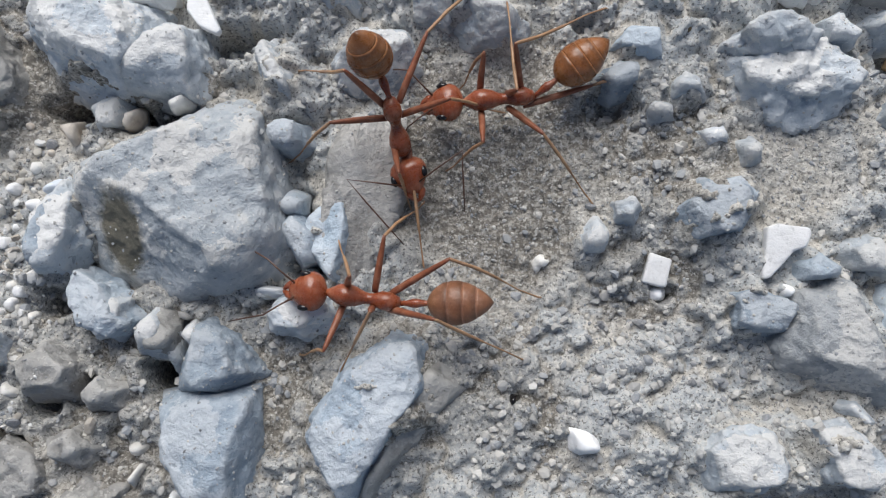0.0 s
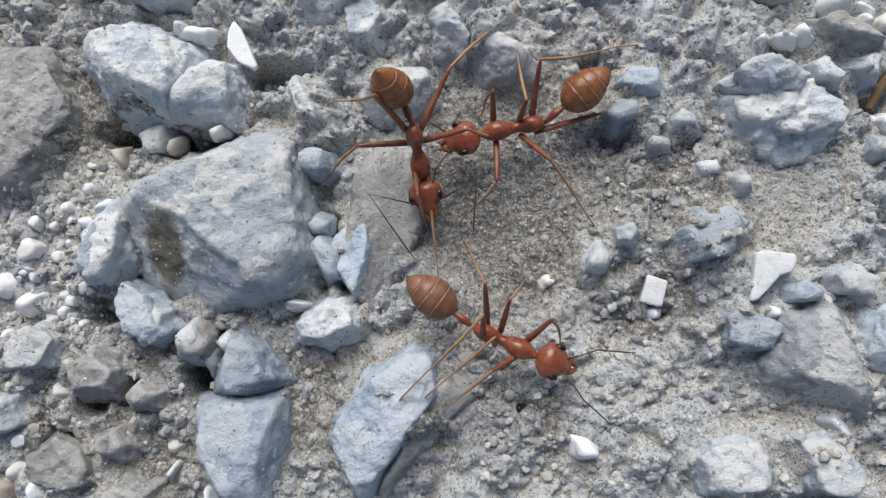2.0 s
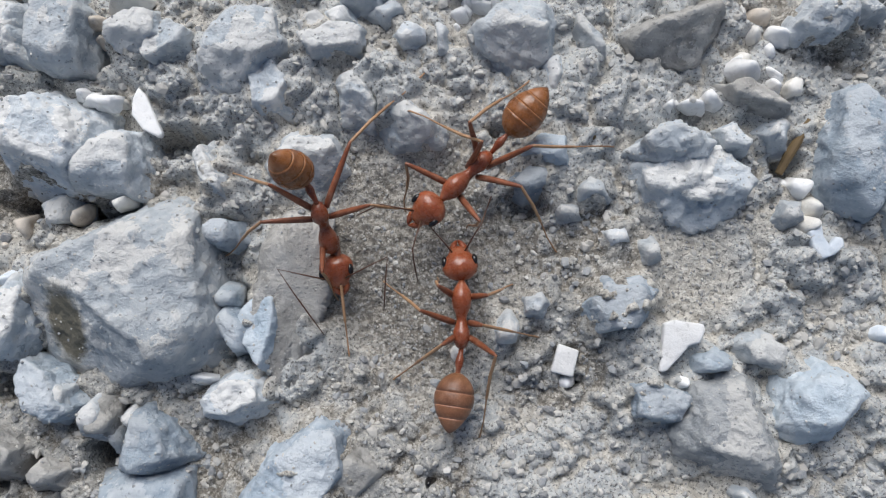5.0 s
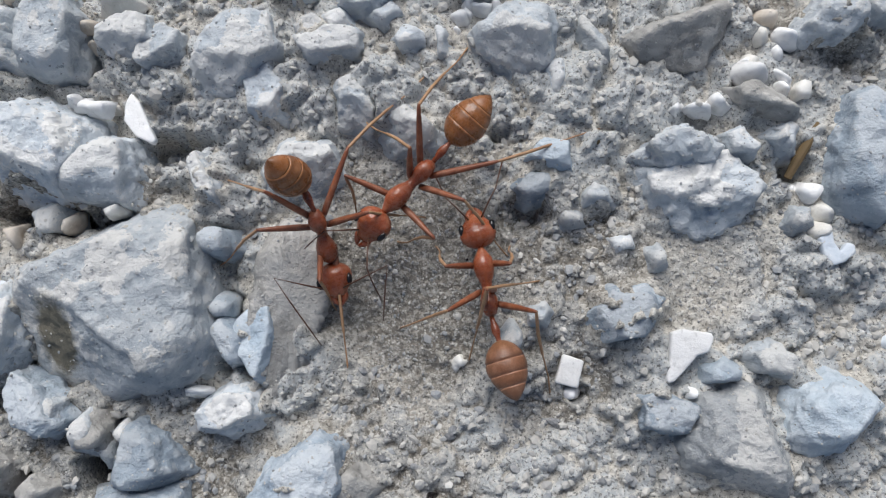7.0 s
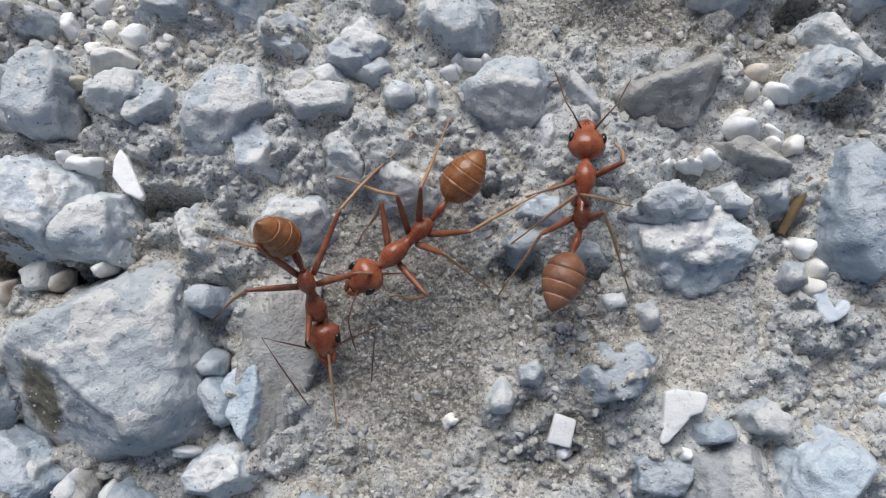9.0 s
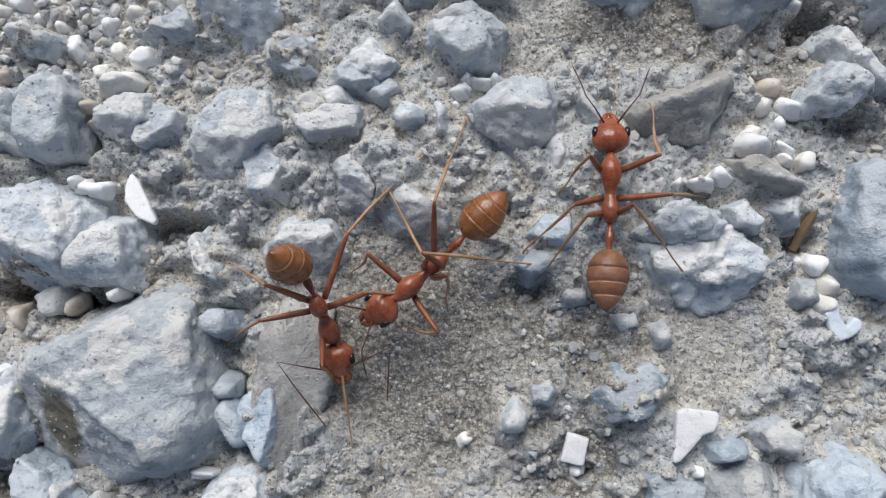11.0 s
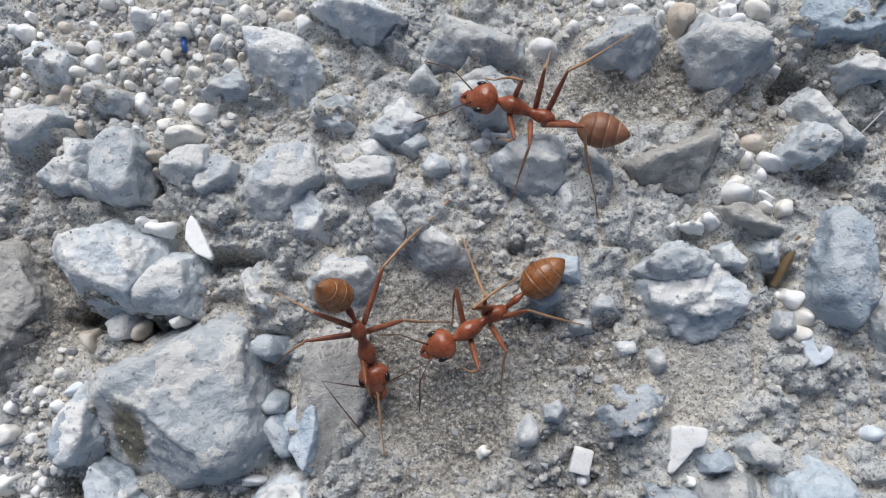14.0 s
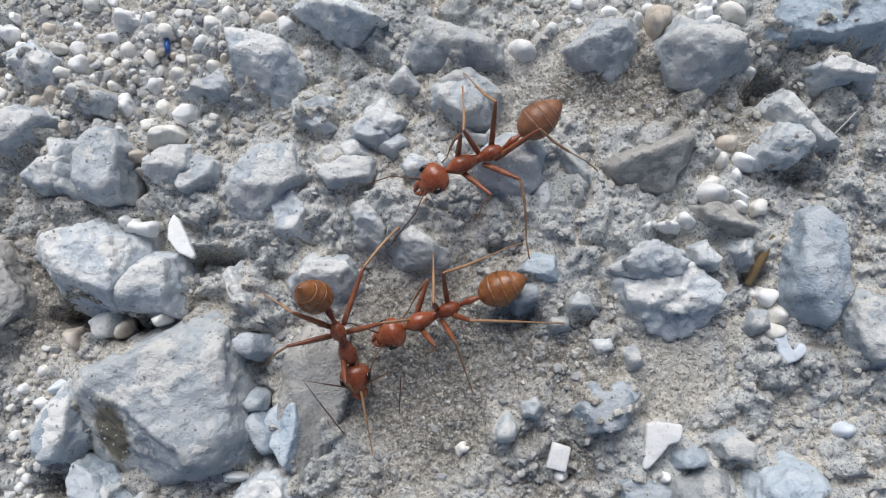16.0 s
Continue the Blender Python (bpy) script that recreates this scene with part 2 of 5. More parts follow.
def value_noise(points, freq, seed):
    """Smooth noise in -1 to 1 at an (n, d) array of points."""
    q = points * freq
    base = np.floor(q)
    f = q - base
    f = f * f * (3 - 2 * f)
    total = np.zeros(len(q))
    for corner in np.ndindex(*(2,) * q.shape[1]):
        w = np.ones(len(q))
        for d, c in enumerate(corner):
            w *= f[:, d] if c else 1 - f[:, d]
        total += w * hash_values(seed, *[(base[:, d] + c) for d, c in enumerate(corner)])
    return 2 * total - 1


def fractal(points, freq, seed, octaves=3):
    return sum(value_noise(points, freq * 2.1**k, seed + 17 * k) / 2**k for k in range(octaves))


def cells(xy, size, seed):
    """Distances to the nearest and next cell seeds, in cells, and the nearest one's random number."""
    q = xy / size
    base = np.floor(q)
    near = np.full(len(q), 9.0)
    second, pick = near.copy(), np.zeros(len(q))
    for dx in (-1, 0, 1):
        for dy in (-1, 0, 1):
            cx, cy = base[:, 0] + dx, base[:, 1] + dy
            d = np.hypot(cx + 0.1 + 0.8 * hash_values(seed, cx, cy) - q[:, 0], cy + 0.1 + 0.8 * hash_values(seed + 5, cx, cy) - q[:, 1])
            closer = d < near
            second = np.where(closer, near, np.minimum(second, d))
            pick = np.where(closer, hash_values(seed + 9, cx, cy), pick)
            near = np.where(closer, d, near)
    return near, second, pick


def smooth(a, b, x):
    x = np.clip((x - a) / (b - a), 0, 1)
    return x * x * (3 - 2 * x)


# ---- the ground: one sheet, fine where the ants are, coarser out to the horizon ----
# Smooth sandy hollows: x, y, half-width, half-height, turn, depth (mm).
HOLLOWS = [(2.0, 5.8, 5.4, 6.6, 20, 0.5), (13.5, 5.0, 3.6, 2.4, 0, 0.1), (6.5, 18.5, 3.5, 2.5, 10, 0.1), (-13.0, 12.0, 3.0, 2.0, 0, 0.5), (11.0, 20.0, 5.0, 2.2, -10, 0.2), (-17.0, 9.0, 3.0, 3.0, 0, 0.3)]


# Broad swells of cemented dust between the rocks: x, y, half-width, half-height, rise (mm).
MOUNDS = [(1.0, 15.0, 8.0, 4.0, 0.9), (10.0, 12.5, 5.0, 3.0, 0.7), (13.0, 4.5, 6.0, 4.5, 0.45), (-7.0, 14.0, 3.5, 4.0, 0.6), (5.0, -5.0, 7.0, 4.0, 0.3), (10.0, 21.0, 7.0, 3.0, 0.5)]
# Dark gaps beside and under rocks: x, y, half-width, half-height, depth (mm).
PITS = [
    (-6.2, 3.6, 0.7, 2.4, 1.5),
    (-15.4, 8.8, 1.8, 0.8, 2.5), (-11.9, 8.3, 1.6, 0.7, 2.4), (-8.1, 11.4, 1.6, 0.9, 2.0), (-11.7, -2.5, 0.7, 1.0, 3.1),
    (-18.0, -6.0, 1.2, 1.2, 2.0), (0.4, 12.5, 0.35, 0.5, 2.7), (6.2, 11.5, 0.7, 0.35, 0.9), (7.2, 7.8, 1.3, 0.7, 1.0),
    (20.2, 19.1, 1.6, 1.0, 2.0), (23.5, 7.1, 0.9, 1.2, 2.0), (-5.1, 1.9, 0.6, 0.8, 2.0), (-8.4, 12.7, 1.0, 0.5, 0.6),
    (-12.7, 15.8, 0.8, 1.2, 1.7), (18.7, 9.5, 0.8, 0.8, 1.4), (-16.6, -3.6, 0.8, 0.8, 2.0), (9.1, 0.2, 0.5, 0.4, 1.2), (-13.8, 2.0, 1.6, 1.2, 1.3),
    (-11.4, -2.5, 0.9, 1.1, 2.6), (-16.3, 0.6, 1.0, 0.7, 2.6), (-10.6, -0.9, 1.3, 0.6, 2.2), (-15.0, -3.1, 0.9, 0.7, 2.2),
]


def sandy(xy):
    mask, drop = np.zeros(len(xy)), np.zeros(len(xy))
    for x, y, a, b, turn, depth in HOLLOWS:
        c, s = math.cos(radians(turn)), math.sin(radians(turn))
        u, v = (xy[:, 0] - x) * c + (xy[:, 1] - y) * s, (xy[:, 1] - y) * c - (xy[:, 0] - x) * s
        k = 1 - smooth(0.6, 1.15, np.hypot(u / a, v / b) + 0.18 * value_noise(xy, 0.9, 71))
        mask, drop = np.maximum(mask, k), drop + depth * k
    return mask, drop


# Patches of browner soil: x, y, half-width, half-height (mm).
# The patch at 5.5, 7.5 also paints in the shade there.
SOILS = [(1.5, 5.0, 5.5, 6.0), (0.5, -3.5, 5.0, 4.0), (9.0, 6.0, 4.0, 3.0), (-14.0, -4.0, 7.0, 5.0), (-14.0, 9.0, 6.0, 1.5), (-18.0, 11.0, 4.0, 4.0), (21.0, 19.0, 3.0, 2.0), (-8.0, -3.0, 5.0, 4.0), (8.5, 1.0, 3.5, 2.0), (-14.0, 0.5, 4.0, 5.0), (5.5, 7.5, 3.5, 2.0), (13.1, 20.2, 3.0, 1.8), (14.0, 18.4, 3.0, 1.6), (18.7, 18.4, 3.0, 1.8), (20.6, 15.2, 2.4, 2.0), (11.2, 19.4, 2.5, 1.2)]


def soil_at(xy):
    k = np.zeros(len(xy))
    for x, y, a, b in SOILS:
        k = np.maximum(k, 1 - smooth(0.5, 1.2, np.hypot((xy[:, 0] - x) / a, (xy[:, 1] - y) / b) + 0.3 * fractal(xy, 0.5, 83, 3)))
    return k


def ground_parts(xy):
    """Height in mm at places in mm, and how far each place is bare stone set in the dust."""
    sand, drop = sandy(xy)
    h = 0.4 * fractal(xy, 0.13, 3, 2) - 0.55 - 0.8 * drop
    for x, y, a, b, rise in MOUNDS:
        h += rise * (1 - smooth(0.2, 1.2, np.hypot((xy[:, 0] - x) / a, (xy[:, 1] - y) / b)))
    for x, y, a, b, depth in PITS:
        h -= depth * (1 - smooth(0.3, 1.2, np.hypot((xy[:, 0] - x) / a, (xy[:, 1] - y) / b) + 0.3 * fractal(xy, 1.3, 61, 3)))
    stone = np.zeros(len(xy))
    for size, wobble, height, seed, keep in ((3.6, 0.6, 0.95, 21, 0.45), (1.9, 0.45, 0.62, 24, 0.4), (0.95, 0.22, 0.33, 22, 0.35)):
        bent = xy + wobble * np.stack([value_noise(xy, 1.4 / size, seed + 40), value_noise(xy, 1.4 / size, seed + 50)], 1)
        bent += 0.3 * wobble * np.stack([value_noise(xy, 5 / size, seed + 41), value_noise(xy, 5 / size, seed + 51)], 1)
        n1, n2, pick = cells(bent, size, seed)
        rise = smooth(0.02, 0.42, n2 - n1)
        lump = np.clip((pick - keep) / (1 - keep), 0, 1) ** 0.7
        slant = 0.35 * ((bent[:, 1] / size) % 1.0 - 0.5)
        h += (1 - 0.9 * sand) * rise * lump * (height + slant * height)
        h -= (1 - 0.9 * sand) * 0.05 * size**0.6 * lump * (1 - smooth(0.01, 0.08, n2 - n1)) * smooth(-0.3, 0.5, value_noise(xy, 0.6, seed + 70))
        stone = np.maximum(stone, (1 - sand) * smooth(0.35, 0.6, rise) * smooth(0.1, 0.3, lump))
    crumbs = xy + 0.14 * np.stack([value_noise(xy, 3.5, 91), value_noise(xy, 3.5, 92)], 1)
    n1, n2, pick = cells(crumbs, 0.45, 23)
    h += (1 - 0.4 * sand) * (1 - 0.7 * stone) * 0.22 * pick * smooth(0.65, 0.1, n1)
    h += (0.12 - 0.06 * sand) * fractal(xy, 2.4, 31, 4) - 0.10 * (1 - 0.7 * sand) * np.abs(fractal(xy, 0.8, 35, 3))
    return h, stone


def ground_height(xy):
    return ground_parts(xy)[0]


def axis(lo, hi, step):
    mid = np.arange(lo, hi + step / 2, step)
    out = step * np.cumsum(1.32 ** np.arange(1, 41))
    return np.concatenate([lo - out[::-1], mid, hi + out])


def build_ground():
    xs, ys = axis(-25, 30, 0.095), axis(-16, 31, 0.095)
    gx, gy = np.meshgrid(xs, ys)
    xy = np.stack([gx.ravel(), gy.ravel()], 1)
    far = np.maximum(np.abs(xy[:, 0] - 2.5) - 27, np.abs(xy[:, 1] - 7.5) - 23)
    z, stone = ground_parts(xy)
    z *= np.clip(1.0 - far / 400, 0, 1)
    nx, ny = len(xs), len(ys)
    i = (np.arange(ny - 1)[:, None] * nx + np.arange(nx - 1)).ravel()
    faces = np.stack([i, i + 1, i + nx + 1, i + nx], 1)
    me = bpy.data.meshes.new("ground")
    me.from_pydata((np.column_stack([xy, z]) * MM).tolist(), [], faces.tolist())
    me.polygons.foreach_set("use_smooth", np.ones(len(faces), dtype=bool))
    me.attributes.new("stone", "FLOAT", "POINT").data.foreach_set("value", stone)
    me.attributes.new("soil", "FLOAT", "POINT").data.foreach_set("value", soil_at(xy) * (1 - 0.4 * stone))
    me.materials.append(GROUND)
    me.update()
    return tagged(new("ground", me), "cemented grey gravel and sandy dust of a rough track", "ground", kind="structure")


ground = build_ground()

# ---- stones ----
SPHERES = {}


def sphere(level):
    if level not in SPHERES:
        bm = bmesh.new()
        bmesh.ops.create_icosphere(bm, subdivisions=level, radius=1)
        SPHERES[level] = (np.array([v.co[:] for v in bm.verts]), [[v.index for v in f.verts] for f in bm.faces])
        bm.free()
    return SPHERES[level]


def facet_mesh(name, top, cuts, lean, seed, sharp, rough, side, mat, chips=3, ridge=None):
    """A stone: a ball cut by faces (azimuth, distance) round its sides and by a leaning top face."""
    rng = random.Random(seed)
    wide = sum(d for _, d in cuts) / len(cuts)
    level = 6 if wide > 2.2 else 5 if wide > 0.8 else 4 if wide > 0.5 else 3
    u, faces = sphere(level)
    swell = 1.05 if chips > 3 else 0.98
    planes = []
    for az, d in cuts:
        el = radians(side + rng.uniform(-9, 12))
        planes.append((math.cos(radians(az)) * math.cos(el), math.sin(radians(az)) * math.cos(el), math.sin(el), max(d, 0.1) * swell * math.cos(el)))
    laz, ltilt = radians(lean[0]), radians(lean[1])
    planes.append((math.cos(laz) * math.sin(ltilt), math.sin(laz) * math.sin(ltilt), math.cos(ltilt), top * math.cos(ltilt)))
    planes.append((0, 0, -1, 0.5 * top + 0.4))
    if ridge:
        az, d, el = radians(ridge[0]), ridge[1], radians(ridge[2])
        planes.append((math.cos(az) * math.cos(el), math.sin(az) * math.cos(el), math.sin(el), max(d * math.cos(el) + 0.85 * top * math.sin(el), 0.3 * top)))
    pl = np.array(planes)
    r = ((np.maximum(u @ pl[:, :3].T, 1e-6) / pl[:, 3]) ** sharp).sum(1) ** (-1 / sharp)
    whole = u * r[:, None]
    stony = chips > 3
    for _ in range(chips + 5 if chips > 3 and wide > 1.3 else chips):
        az, el = rng.uniform(0, 2 * math.pi), radians(rng.uniform(20, 75))
        n = np.array([math.cos(az) * math.cos(el), math.sin(az) * math.cos(el), math.sin(el)])
        planes.append((*n, (whole @ n).max() * rng.uniform(0.84, 0.97)))
    pl = np.array(planes)
    broken = 0.05 * np.stack([fractal(whole + 9.0 * k, 0.9, seed + 30 + k, 2) for k in range(3)], 1) if stony else 0
    bent = u + broken
    bent /= np.linalg.norm(bent, axis=1)[:, None]
    reach = np.maximum(bent @ pl[:, :3].T, 1e-6) / pl[:, 3]
    r = (reach**sharp).sum(1) ** (-1 / sharp)
    p = u * r[:, None]
    share = (reach / reach.max(1)[:, None]) ** 14
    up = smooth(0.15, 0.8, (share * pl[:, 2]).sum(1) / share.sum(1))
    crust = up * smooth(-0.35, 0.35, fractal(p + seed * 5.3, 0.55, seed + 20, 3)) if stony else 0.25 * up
    crags = -0.10 * fractal(p + seed * 1.7, 0.75, seed + 8, 2) ** 2 + 0.13 * fractal(p + seed * 2.9, 1.7, seed + 5, 2) if stony else 0
    grain = 0.085 * fractal(p + seed * 3.1, 2.8, seed + 3, 4) + crags
    grain = grain + 0.07 * crust * (0.5 + 0.9 * np.abs(value_noise(p + seed, 4.5, seed + 6)))
    r2 = 1 + rough * 0.045 * fractal(p + seed * 7.3, 0.8 / max(wide, 0.5), seed, 2) + rough * grain / np.maximum(np.linalg.norm(p, axis=1), 0.5) * min(1.0, wide)
    p = p * r2[:, None]
    me = bpy.data.meshes.new(name)
    me.from_pydata((p * MM).tolist(), [], faces)
    me.polygons.foreach_set("use_smooth", np.ones(len(faces), dtype=bool))
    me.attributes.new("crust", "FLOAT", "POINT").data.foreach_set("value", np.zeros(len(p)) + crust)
    me.materials.append(mat)
    me.update()
    return me


ROCKS, CLEAR, LAST = [], [], [None]


def height_over(ob, x, y):
    """Height in mm of a rock's surface above a place, or far below where it has none there."""
    o = ob.location
    if math.hypot(o.x - x * MM, o.y - y * MM) > 0.012:
        return -99
    hit, place, _, _ = ob.ray_cast(Vector((x * MM - o.x, y * MM - o.y, 0.02)), Vector((0, 0, -1)))
    return (place.z + o.z) / MM if hit else -99


GREY_WORDS = ["sandy grey limestone with dusty top", "rough grey limestone half buried in gravel", "dark grey angular limestone in gravel", "pale bluish limestone with worn faces", "earthy brown-grey limestone slab", "bright bluish-white limestone with worn faces", "slate-blue limestone with flat broken faces"]
PALE_WORDS = ["white chalky", "cream-coloured", "tan-coloured", "bluish-white"]


def place_stone(name, label, category, group, x, y, me, sunk=None):
    """A stone at its place: rocks lie half buried, light pieces rest on what is below them."""
    g = float(ground_height(np.array([[x, y]]))[0])
    ob = new(name, me)
    z = 0.1 + 0.2 * min(g, 0.3)
    if sunk is not None:
        reach = max(v.co.to_2d().length for v in me.vertices) / MM * 0.6
        spots = [(x + reach * a, y + reach * b) for a in (-1, 0, 1) for b in (-1, 0, 1)]
        low = ground_height(np.array(spots))
        under = [max([h] + [height_over(r, *p) for r in ROCKS]) for p, h in zip(spots, low.tolist())]
        z = 0.5 * max(under) + 0.5 * sum(under) / 9 + sunk - 0.36
        CLEAR.append((x, y, max(v.co.to_2d().length for v in me.vertices) / MM))
    else:
        ROCKS.append(ob)
    ob.location = (x * MM, y * MM, z * MM)
    LAST[0] = ob
    return tagged(ob, label, category, group)


def add_lump(ob, x, y, top, cuts, lean, seed):
    """Grow a stone by a second lump, in one mesh, for a hooked or knobbly outline."""
    mat = ob.data.materials[0]
    more = facet_mesh("lump", top, cuts, lean, seed, 20, 0.4, 8, mat, 1)
    off = Vector((x * MM - ob.location.x, y * MM - ob.location.y, 0))
    more.transform(Matrix.Translation(off))
    bm = bmesh.new()
    bm.from_mesh(ob.data)
    bm.from_mesh(more)
    bm.to_mesh(ob.data)
    bm.free()
    bpy.data.meshes.remove(more)


def rock(x, y, top, cuts, lean, tint, seed, ridge=None, rugged=0.9):
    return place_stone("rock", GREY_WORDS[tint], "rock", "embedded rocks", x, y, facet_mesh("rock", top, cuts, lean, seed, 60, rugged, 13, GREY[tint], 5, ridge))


def chalk(x, y, top, cuts, lean, tint, seed):
    return place_stone("chalk_piece", PALE_WORDS[tint] + " angular stone chip lying on gravel", "stone chip", "pale chips", x, y, facet_mesh("chalk_piece", top, cuts, lean, seed, 26, 0.35, 5, PALE[tint], 1), 0.3)


def shell_fragment(x, y, top, cuts, lean, tint, seed):
    return place_stone("shell_fragment", PALE_WORDS[tint] + " broken shell fragment lying on gravel", "shell fragment", "pale chips", x, y, facet_mesh("shell_fragment", top, cuts, lean, seed, 18, 0.6, 12, PALE[tint], 3), 0.28)


def shell(x, y, top, cuts, lean, tint, seed):
    return place_stone("shell", PALE_WORDS[tint] + " oval sea shell lying on a rock", "shell", "", x, y, facet_mesh("shell", top, cuts, lean, seed, 4, 0.3, 15, PALE[tint]), 0.28)


def pebble(x, y, top, cuts, lean, tint, seed):
    return place_stone("pebble", PALE_WORDS[tint] + " smooth rounded pebble on gravel", "pebble", "pale pebbles", x, y, facet_mesh("pebble", top, cuts, lean, seed, 5, 0.6, 15, PALE[tint]), 0.28)


def coral(x, y, top, cuts, lean, tint, seed):
    return place_stone("coral_piece", PALE_WORDS[tint] + " knobbly bit of broken coral", "coral", "coral bits", x, y, facet_mesh("coral_piece", top, cuts, lean, seed, 14, 4.0, 15, PALE[tint], 7), 0.28)


def flat_chip(name, label, x, y, outline, thick, tint, seed):
    """A broken flat chip with this outline (mm round its middle), rounded edges and a worn top."""
    bm = bmesh.new()
    low = [bm.verts.new((a, b, 0)) for a, b in outline]
    base = bm.faces.new(low)
    base.normal_update()
    if base.normal.z < 0:
        base.normal_flip()
    top = bmesh.ops.extrude_face_region(bm, geom=[base])["geom"]
    bmesh.ops.translate(bm, vec=(0, 0, thick), verts=[v for v in top if isinstance(v, bmesh.types.BMVert)])
    bmesh.ops.recalc_face_normals(bm, faces=bm.faces)
    bmesh.ops.bevel(bm, geom=bm.edges[:], offset=0.11, segments=2, profile=0.6, affect="EDGES")
    bmesh.ops.triangulate(bm, faces=bm.faces)
    bmesh.ops.subdivide_edges(bm, edges=[e for e in bm.edges if e.calc_length() > 0.3], cuts=2, use_grid_fill=True)
    bmesh.ops.triangulate(bm, faces=bm.faces)
    p = np.array([v.co[:] for v in bm.verts])
    for v, d, k in zip(bm.verts, fractal(p + seed, 1.6, seed, 3), value_noise(p + seed, 0.8, seed + 4)):
        v.co *= 1 + 0.035 * d
        v.co.z += 0.06 * k
    bm.transform(Matrix.Scale(MM, 4))
    me = bpy.data.meshes.new(name)
    bm.to_mesh(me)
    bm.free()
    me.polygons.foreach_set("use_smooth", np.ones(len(me.polygons), dtype=bool))
    me.materials.append(PALE[tint])
    return place_stone(name, PALE_WORDS[tint] + label, name.replace("_", " "), "pale chips", x, y, me, 0.12)


def seed_husk(x, y, top, cuts, lean, tint, seed):
    return place_stone("seed_husk", "small tan seed husk lying on gravel", "seed", "", x, y, facet_mesh("seed_husk", top, cuts, lean, seed, 4, 0.4, 15, TWIG), 0.05)


def dark_grain(x, y, top, cuts, lean, tint, seed):
    return place_stone("dark_grain", "tiny black grain lying on pale dust", "grain", "dark grains", x, y, facet_mesh("dark_grain", top, cuts, lean, seed, 7, 0.5, 10, BLACK), 0.05)


rock(-10.55, 4.32, 2.6, [(-161, 4.21), (-155, 4.16), (-103, 3.63), (-73, 4.0), (-68, 4.05), (10, 3.76), (70, 4.55), (109, 3.46), (119, 3.66)], (35, 10), 0, 1, ridge=(-127, 1.1, 44), rugged=0.9)
rock(-14.28, 11.61, 2.4, [(-144, 2.25), (-111, 2.02), (-86, 2.48), (-30, 2.48), (29, 2.6), (65, 2.07), (105, 2.19), (141, 2.77)], (90, 8), 1, 2, ridge=(-116, 1.15, 32), rugged=0.9)
rock(-11.19, 10.23, 2.2, [(-99, 1.35), (-12, 1.61), (18, 1.45), (84, 1.63), (139, 1.46), (178, 1.63)], (70, 6), 1, 3, ridge=(-98, 0.77, 34), rugged=0.9)
rock(-13.79, 16.48, 1.8, [(-109, 1.8), (-74, 1.96), (-6, 1.3), (32, 1.66), (128, 1.61), (176, 1.39)], (80, 10), 1, 4)
rock(-16.00, 16.69, 1.5, [(-169, 0.68), (-98, 1.64), (5, 0.71), (78, 1.48)], (80, 10), 1, 5)
rock(-5.54, 15.21, 1.9, [(-167, 2.01), (-116, 2.2), (-48, 1.51), (13, 2.12), (88, 1.9), (133, 1.63)], (60, 14), 1, 6, ridge=(-87, 0.83, 52))
rock(7.05, 15.42, 2.1, [(-154, 1.81), (-132, 1.57), (-105, 1.7), (-18, 1.54), (-1, 1.64), (89, 1.62), (124, 1.57)], (75, 20), 1, 7, ridge=(-99, 0.1, 42))
rock(14.03, 15.46, 2.2, [(-156, 2.21), (-108, 1.59), (-86, 1.45), (-34, 1.52), (-25, 1.64), (83, 1.63), (107, 1.14), (131, 1.65)], (70, 18), 4, 8, ridge=(-82, -0.22, 46), rugged=0.7)
rock(20.37, 15.78, 1.8, [(-134, 1.63), (-92, 1.04), (-62, 0.97), (16, 1.64), (86, 1.01), (144, 1.17)], (70, 14), 2, 9, ridge=(-88, 0.39, 55))
rock(21.49, 9.98, 1.6, [(-157, 1.96), (-111, 2.65), (-47, 2.29), (-2, 1.33), (54, 2.57), (108, 2.77), (162, 1.51), (174, 1.4)], (20, 6), 6, 10, rugged=0.7)
rock(13.64, 10.30, 2, [(-131, 1.48), (-88, 0.89), (-25, 1.68), (31, 1.53), (70, 1.11), (105, 1.11), (136, 1.28)], (85, 8), 1, 11, ridge=(-89, 0.3, 60), rugged=1.7)
rock(14.37, 8.71, 1.35, [(-162, 2.16), (-137, 1.93), (-88, 1.72), (-47, 2.14), (9, 2.37), (39, 1.98), (84, 1.69), (116, 1.95)], (85, 14), 1, 12, ridge=(-90, 0.5, 48), rugged=1.7)
rock(8.38, 10.32, 1.3, [(-118, 0.75), (-107, 0.81), (4, 0.81), (94, 0.9), (141, 0.94)], (150, 14), 3, 13, rugged=0.6)
rock(11.25, 3.69, 1.15, [(-137, 1.33), (-74, 1.02), (-27, 1.15), (38, 1.41), (98, 1.04), (139, 1.06)], (60, 10), 6, 14, rugged=0.45)
rock(15.33, -1.99, 1.7, [(-169, 2.28), (-129, 1.97), (-91, 2.2), (-18, 2.66), (21, 1.73), (70, 2.48), (104, 2.47), (157, 2.2)], (110, 6), 0, 15, ridge=(-110, 0.82, 30), rugged=0.7)
rock(12.47, -0.56, 1.1, [(-97, 0.84), (-24, 1.25), (64, 0.84), (118, 1.16), (177, 1.16)], (100, 10), 6, 16, rugged=0.8)
rock(19.10, -0.81, 2, [(-111, 1.81), (-80, 1.49), (-49, 1.34), (12, 2.13), (69, 1.64), (113, 1.48), (159, 1.55)], (60, 16), 5, 17, ridge=(-173, 0.81, 46), rugged=0.7)
